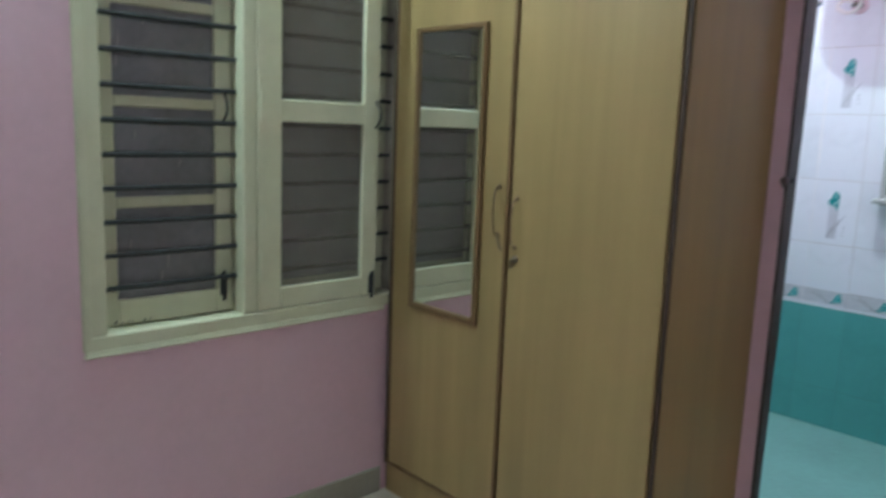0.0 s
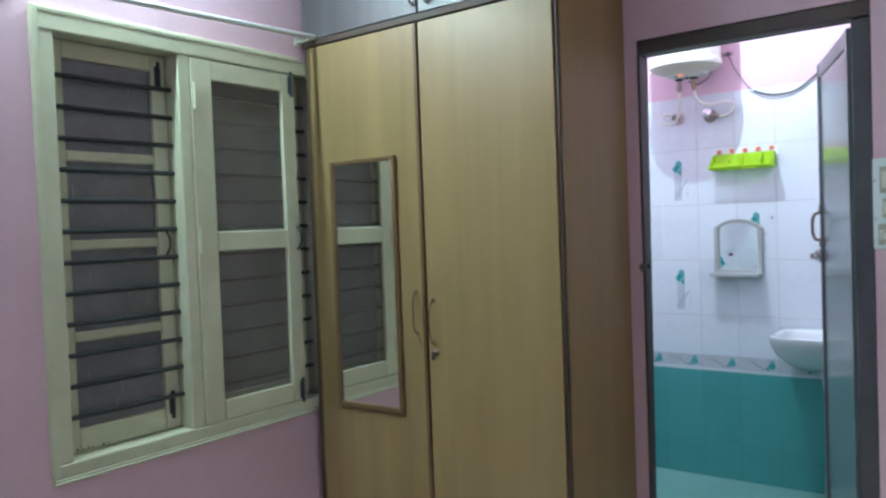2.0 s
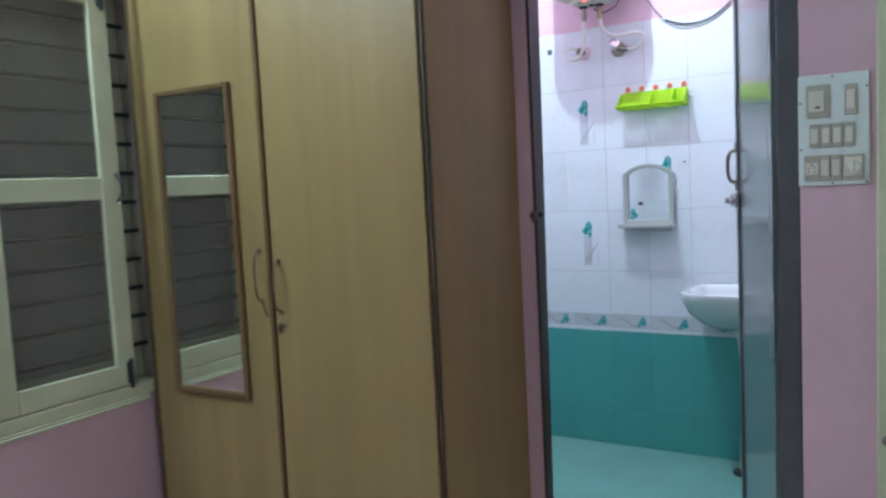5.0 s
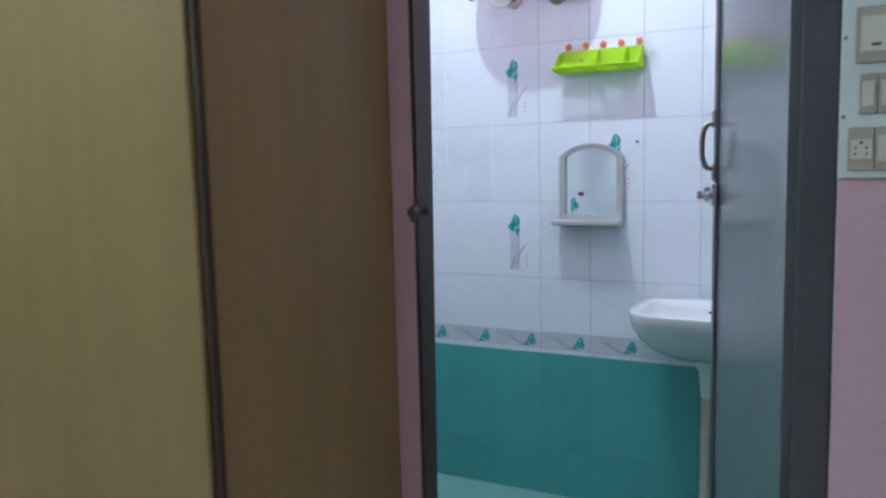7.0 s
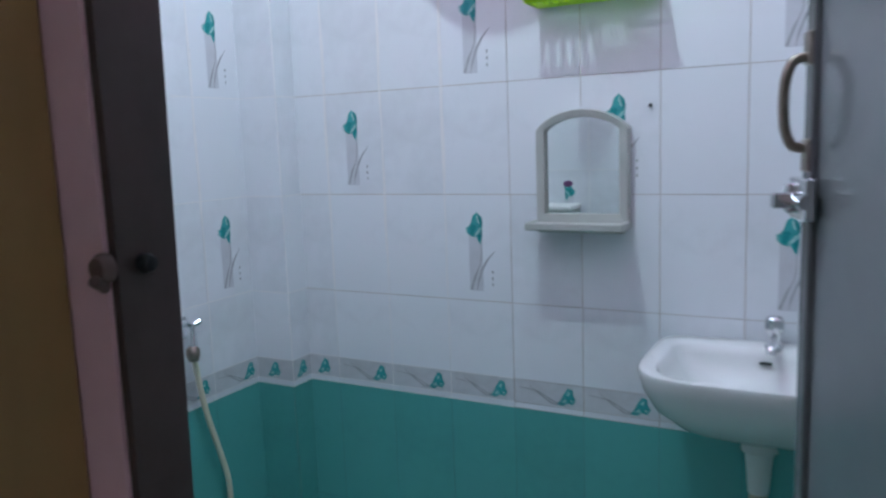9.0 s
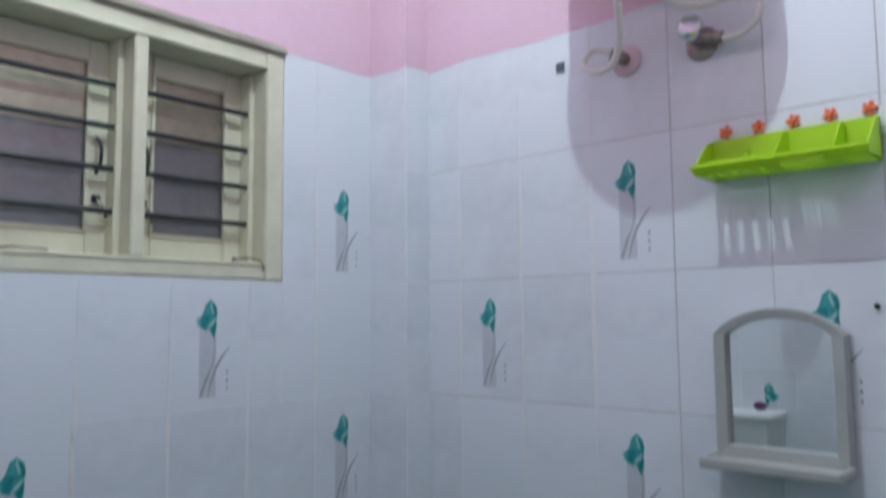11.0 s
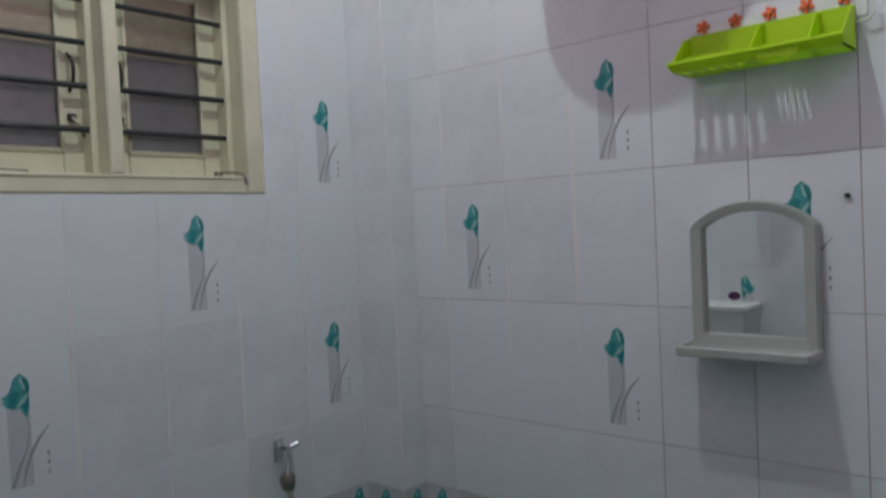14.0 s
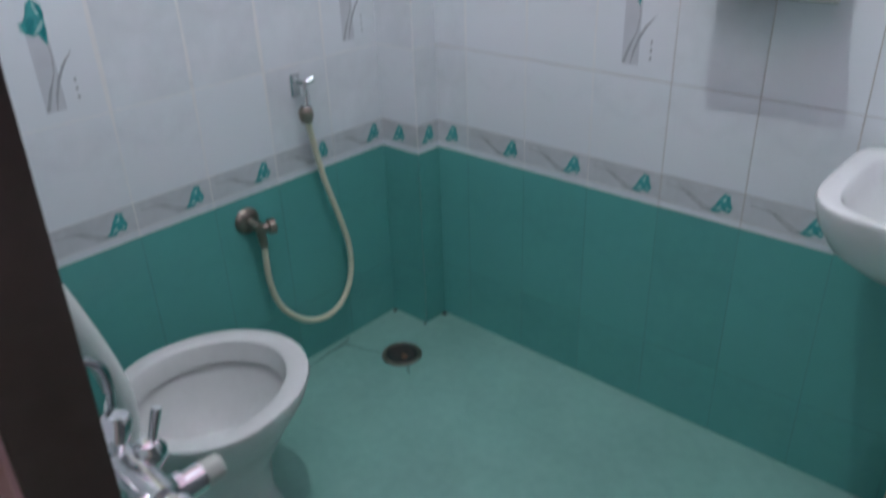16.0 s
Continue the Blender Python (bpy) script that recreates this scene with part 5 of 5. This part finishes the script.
# wall mixer and shower
mixer = thing("wall_mixer", (1.122, 0.508, 0.80), "chrome wall mixer with two knobs and a spout", "mixer tap")
MX, MY, MZ = 1.114, 0.590, 0.793
part("body", tube([(MX - 0.065, MY, MZ), (MX + 0.065, MY, MZ)], 0.019, tube([(MX - 0.055, 0.508, MZ), (MX - 0.055, MY, MZ)], 0.015, tube([(MX + 0.055, 0.508, MZ), (MX + 0.055, MY, MZ)], 0.015)), seg=18), CHROME, mixer, smooth=True)
for s in (-1, 1):
    part("flange", lathe([(0, 0), (0.033, 0), (0.030, 0.006), (0.017, 0.014), (0, 0.014)], pose(MX + s * 0.055, 0.508, MZ, -90, 0, 0)), CHROME, mixer, smooth=True)
    part("knob", lathe([(0, 0), (0.014, 0), (0.014, 0.018), (0.020, 0.020), (0.021, 0.034), (0.017, 0.040), (0, 0.042)], pose(MX + s * 0.062, MY, MZ, 0, 90 * s, 0), seg=14), CHROME, mixer, smooth=True)
part("spout", tube([(MX, MY - 0.02, MZ - 0.055), (MX - 0.002, MY + 0.03, MZ - 0.058), (MX - 0.004, MY + 0.070, MZ - 0.060)], [0.0165, 0.0175, 0.0175], tube([(MX, MY, MZ), (MX, MY, MZ - 0.055)], 0.013), seg=18), CHROME, mixer, smooth=True)
part("spout_ring", tube([(MX - 0.003, MY + 0.038, MZ - 0.058), (MX - 0.003, MY + 0.046, MZ - 0.0585)], 0.0205, seg=18), CHROME, mixer)
part("spout_end", tube([(MX - 0.004, MY + 0.069, MZ - 0.060), (MX - 0.005, MY + 0.094, MZ - 0.062)], [0.0165, 0.0155], seg=18), GREYPLASTIC, mixer, "pale plastic nozzle", smooth=True)
part("ball_joint", lathe([(0, -0.019), (0.012, -0.015), (0.0185, -0.004), (0.0185, 0.004), (0.012, 0.015), (0, 0.019)], pose(MX - 0.004, MY + 0.022, MZ + 0.008)), CHROME, mixer, smooth=True)
part("diverter", tube([(MX - 0.004, MY + 0.026, MZ + 0.016), (MX - 0.002, MY + 0.040, MZ + 0.058)], [0.0045, 0.0058]), CHROME, mixer, "chrome diverter lever", smooth=True)
part("upper_knob", lathe([(0, 0), (0.012, 0), (0.013, 0.010), (0.0165, 0.014), (0.0165, 0.034), (0.012, 0.040), (0, 0.041)], pose(MX - 0.012, MY - 0.010, MZ + 0.030, -20, 0, 0), seg=14), CHROME, mixer, smooth=True)
part("riser", tube([(1.074, 0.590, 0.795), (1.070, 0.602, 0.845), (1.070, 0.604, 0.890), (1.070, 0.588, 0.914), (1.070, 0.550, 0.928), (1.070, 0.512, 0.932)], 0.0052, steps=5, seg=12), DARKCHROME, mixer, "thin bent chrome pipe", smooth=True)
shower = thing("shower_head", (0.95, 0.77, 2.0), "chrome overhead shower on a bent arm", "shower")
tilt = pose(0.943, 0.772, 2.012, 6, 4, 0)
part("arm", tube([(0.99, 0.508, 2.14), (0.985, 0.62, 2.145), (0.965, 0.72, 2.135), (0.950, 0.762, 2.090), (0.945, 0.77, 2.060)], 0.0105, steps=5, seg=14), DARKCHROME, shower, smooth=True)
part("flange", lathe([(0, 0), (0.03, 0), (0.028, 0.005), (0.012, 0.012), (0, 0.012)], pose(0.99, 0.508, 2.14, -90, 0, 0)), CHROME, shower, smooth=True)
part("collar", lathe([(0, 0.028), (0.0185, 0.029), (0.0190, 0.044), (0.0150, 0.049), (0.0140, 0.056), (0, 0.057)], tilt, seg=20), DARKCHROME, shower, smooth=True)
part("head", lathe([(0, -0.028), (0.0405, -0.028), (0.0420, -0.025), (0.0435, 0.020), (0.0425, 0.0255), (0.039, 0.0285), (0.022, 0.030), (0, 0.030)], tilt, seg=32), DARKCHROME, shower, "round chrome shower head", smooth=True)
part("spray_face", lathe([(0, -0.043), (0.004, -0.0425), (0.0385, -0.0295), (0.0400, -0.0275), (0, -0.0275)], tilt, seg=28), mat("grey_spray_face", (0.24, 0.235, 0.20), 0.4, metal=0.3, vary=0.1, scale=30), shower, "olive grey nozzle face", smooth=True)

# floor drain, sticker and screw
drain = thing("floor_drain", (0.361, 1.684, 0.0), "dark round floor drain in the green floor", "drain")
part("rim", lathe([(0.0, 0.0005), (0.062, 0.0005), (0.060, 0.004), (0.050, 0.005), (0.048, 0.002), (0, 0.002)], pose(0.361, 1.684, 0)), TARN, drain)
part("grate", lathe([(0, 0.0025), (0.047, 0.0025), (0.045, 0.006), (0.02, 0.009), (0, 0.009)], pose(0.361, 1.684, 0)), DARK, drain, "black clogged grate", smooth=True)
for x, y, r in ((0.166, 1.850, 0.008), (0.309, 1.938, 0.010), (0.300, 1.853, 0.006)):
    part("dirt_speck", lathe([(0, 0), (r, 0.0003), (r * 0.6, r * 0.5), (0, r * 0.7)], pose(x, y, 0.0003), seg=9), DARK, floor_bath, "dark grime in the floor corner")
FLAT = pose(0, 0, 0.0003)
for line, widths in (([(0.170, 1.640), (0.182, 1.600), (0.181, 1.546), (0.194, 1.459)], [0.010, 0.016, 0.010, 0.003]), ([(0.184, 1.610), (0.215, 1.622), (0.255, 1.628), (0.302, 1.650)], [0.012, 0.010, 0.007, 0.004]),
                     ([(0.412, 1.655), (0.438, 1.632), (0.456, 1.622)], [0.014, 0.008, 0.002])):
    part("stain", strip(line, widths, FLAT, 0.0004), STAIN, floor_bath, "dark water stain beside the drain")
for i in range(5):
    part("grate_rib", tube([(0.330 + i * 0.0155, 1.684 - 0.03 + abs(i - 2) * 0.006, 0.0085), (0.330 + i * 0.0155, 1.684 + 0.03 - abs(i - 2) * 0.006, 0.0085)], 0.003, seg=6), FRAMEDARK, drain)
part("debris", tube([(0.372, 1.676, 0.008), (0.392, 1.666, 0.014)], [0.006, 0.009], seg=8), mat("rusty_brown", (0.16, 0.09, 0.06), 0.8, vary=0.3, scale=60), drain, "rusty scrap caught in the grate")
sticker = thing("wall_sticker", (0.74, 1.946, 1.98), "small dark square sticker on the tiles", "sticker")
part("sticker", blocks(((0.729, 1.9445, 1.969), (0.752, 1.9463, 1.993))), INK, sticker)
part("mark", blocks(((0.735, 1.9440, 1.984), (0.746, 1.9446, 1.988))), BRASS, sticker)
peg = thing("wall_screw", (1.39, 1.946, 1.397), "dark screw head in a wall tile", "screw")
part("screw", lathe([(0, 0), (0.005, 0), (0.005, 0.004), (0, 0.005)], pose(1.39, 1.9463, 1.397, 90, 0, 0), seg=10), BLACK, peg)


def paint_edge(wall, m, start, stop, seed):
    """The uneven lower edge of the pink paint where it laps over the top tiles."""
    n = max(6, int((stop - start) / 0.02))
    low = [(start + (stop - start) * i / n, 2.066 + 0.010 * noise.noise((start + i * 0.11 + seed, seed, 0.3)) + 0.004 * noise.noise((i * 0.9, seed, 1.7))) for i in range(n + 1)]
    part("paint_edge", plate(low + [(stop, 2.0765), (start, 2.0765)], m @ pose(0, -0.0038, 0, 90, 0, 0), 0.0006), PINK, wall, "uneven edge of the pink paint")


WEST = pose(0.152, 0, 0, 0, 0, 90)
joint_smears(wall_bw, WEST, (0.67, 0.87, 1.07, 1.27, 1.47), 0.67, 1.465, 2.0)
joint_smears(wall_bw, WEST, (1.67,), 0.67, 2.05, 4.0)
joint_smears(wall_bn, pose(0, 1.953, 0), (0.413, 0.613, 0.813), 0.67, 2.05, 7.0)
paint_edge(wall_bn, pose(0, 1.953, 0), 0.302, 2.10, 1.0)
paint_edge(wall_bw, pose(0.152, 0, 0, 0, 0, 90), 1.572, 1.858, 5.0)
paint_edge(pillar, pose(0, 1.863, 0), 0.157, 0.2995, 9.0)
paint_edge(pillar, pose(0.297, 0, 0, 0, 0, 90), 1.8605, 1.949, 13.0)

# ---- tiles last: many small pieces ----
tile_wall(wall_bn, pose(0, 1.953, 0), 0.2975, 2.1025, 1.013, flowers=-1, stained=1.0105)
tile_wall(wall_bw, pose(0.152, 0, 0, 0, 0, 90), 0.5085, 1.8625, 1.67, hole=(0.802, 1.565, 1.477, 2.066), flowers=0)
tile_wall(pillar, pose(0, 1.863, 0), 0.152, 0.300, 0.152)
tile_wall(pillar, pose(0.297, 0, 0, 0, 0, 90), 1.860, 1.950, 1.860)
tile_wall(wall_be, pose(2.103, 0, 0, 0, 0, -90), -1.950, -0.5085, -1.95, flowers=-2)
door_side = structure("wall_bath_south", blocks(((0.152, 0.5032, 0.0), (1.288, 0.5042, 2.07))), GROUT, "tiled inner face of the door wall", "wall")
tile_wall(door_side, pose(0, 0.5042, 0, 0, 0, 180), -1.287, -0.156, -0.80, flowers=0)
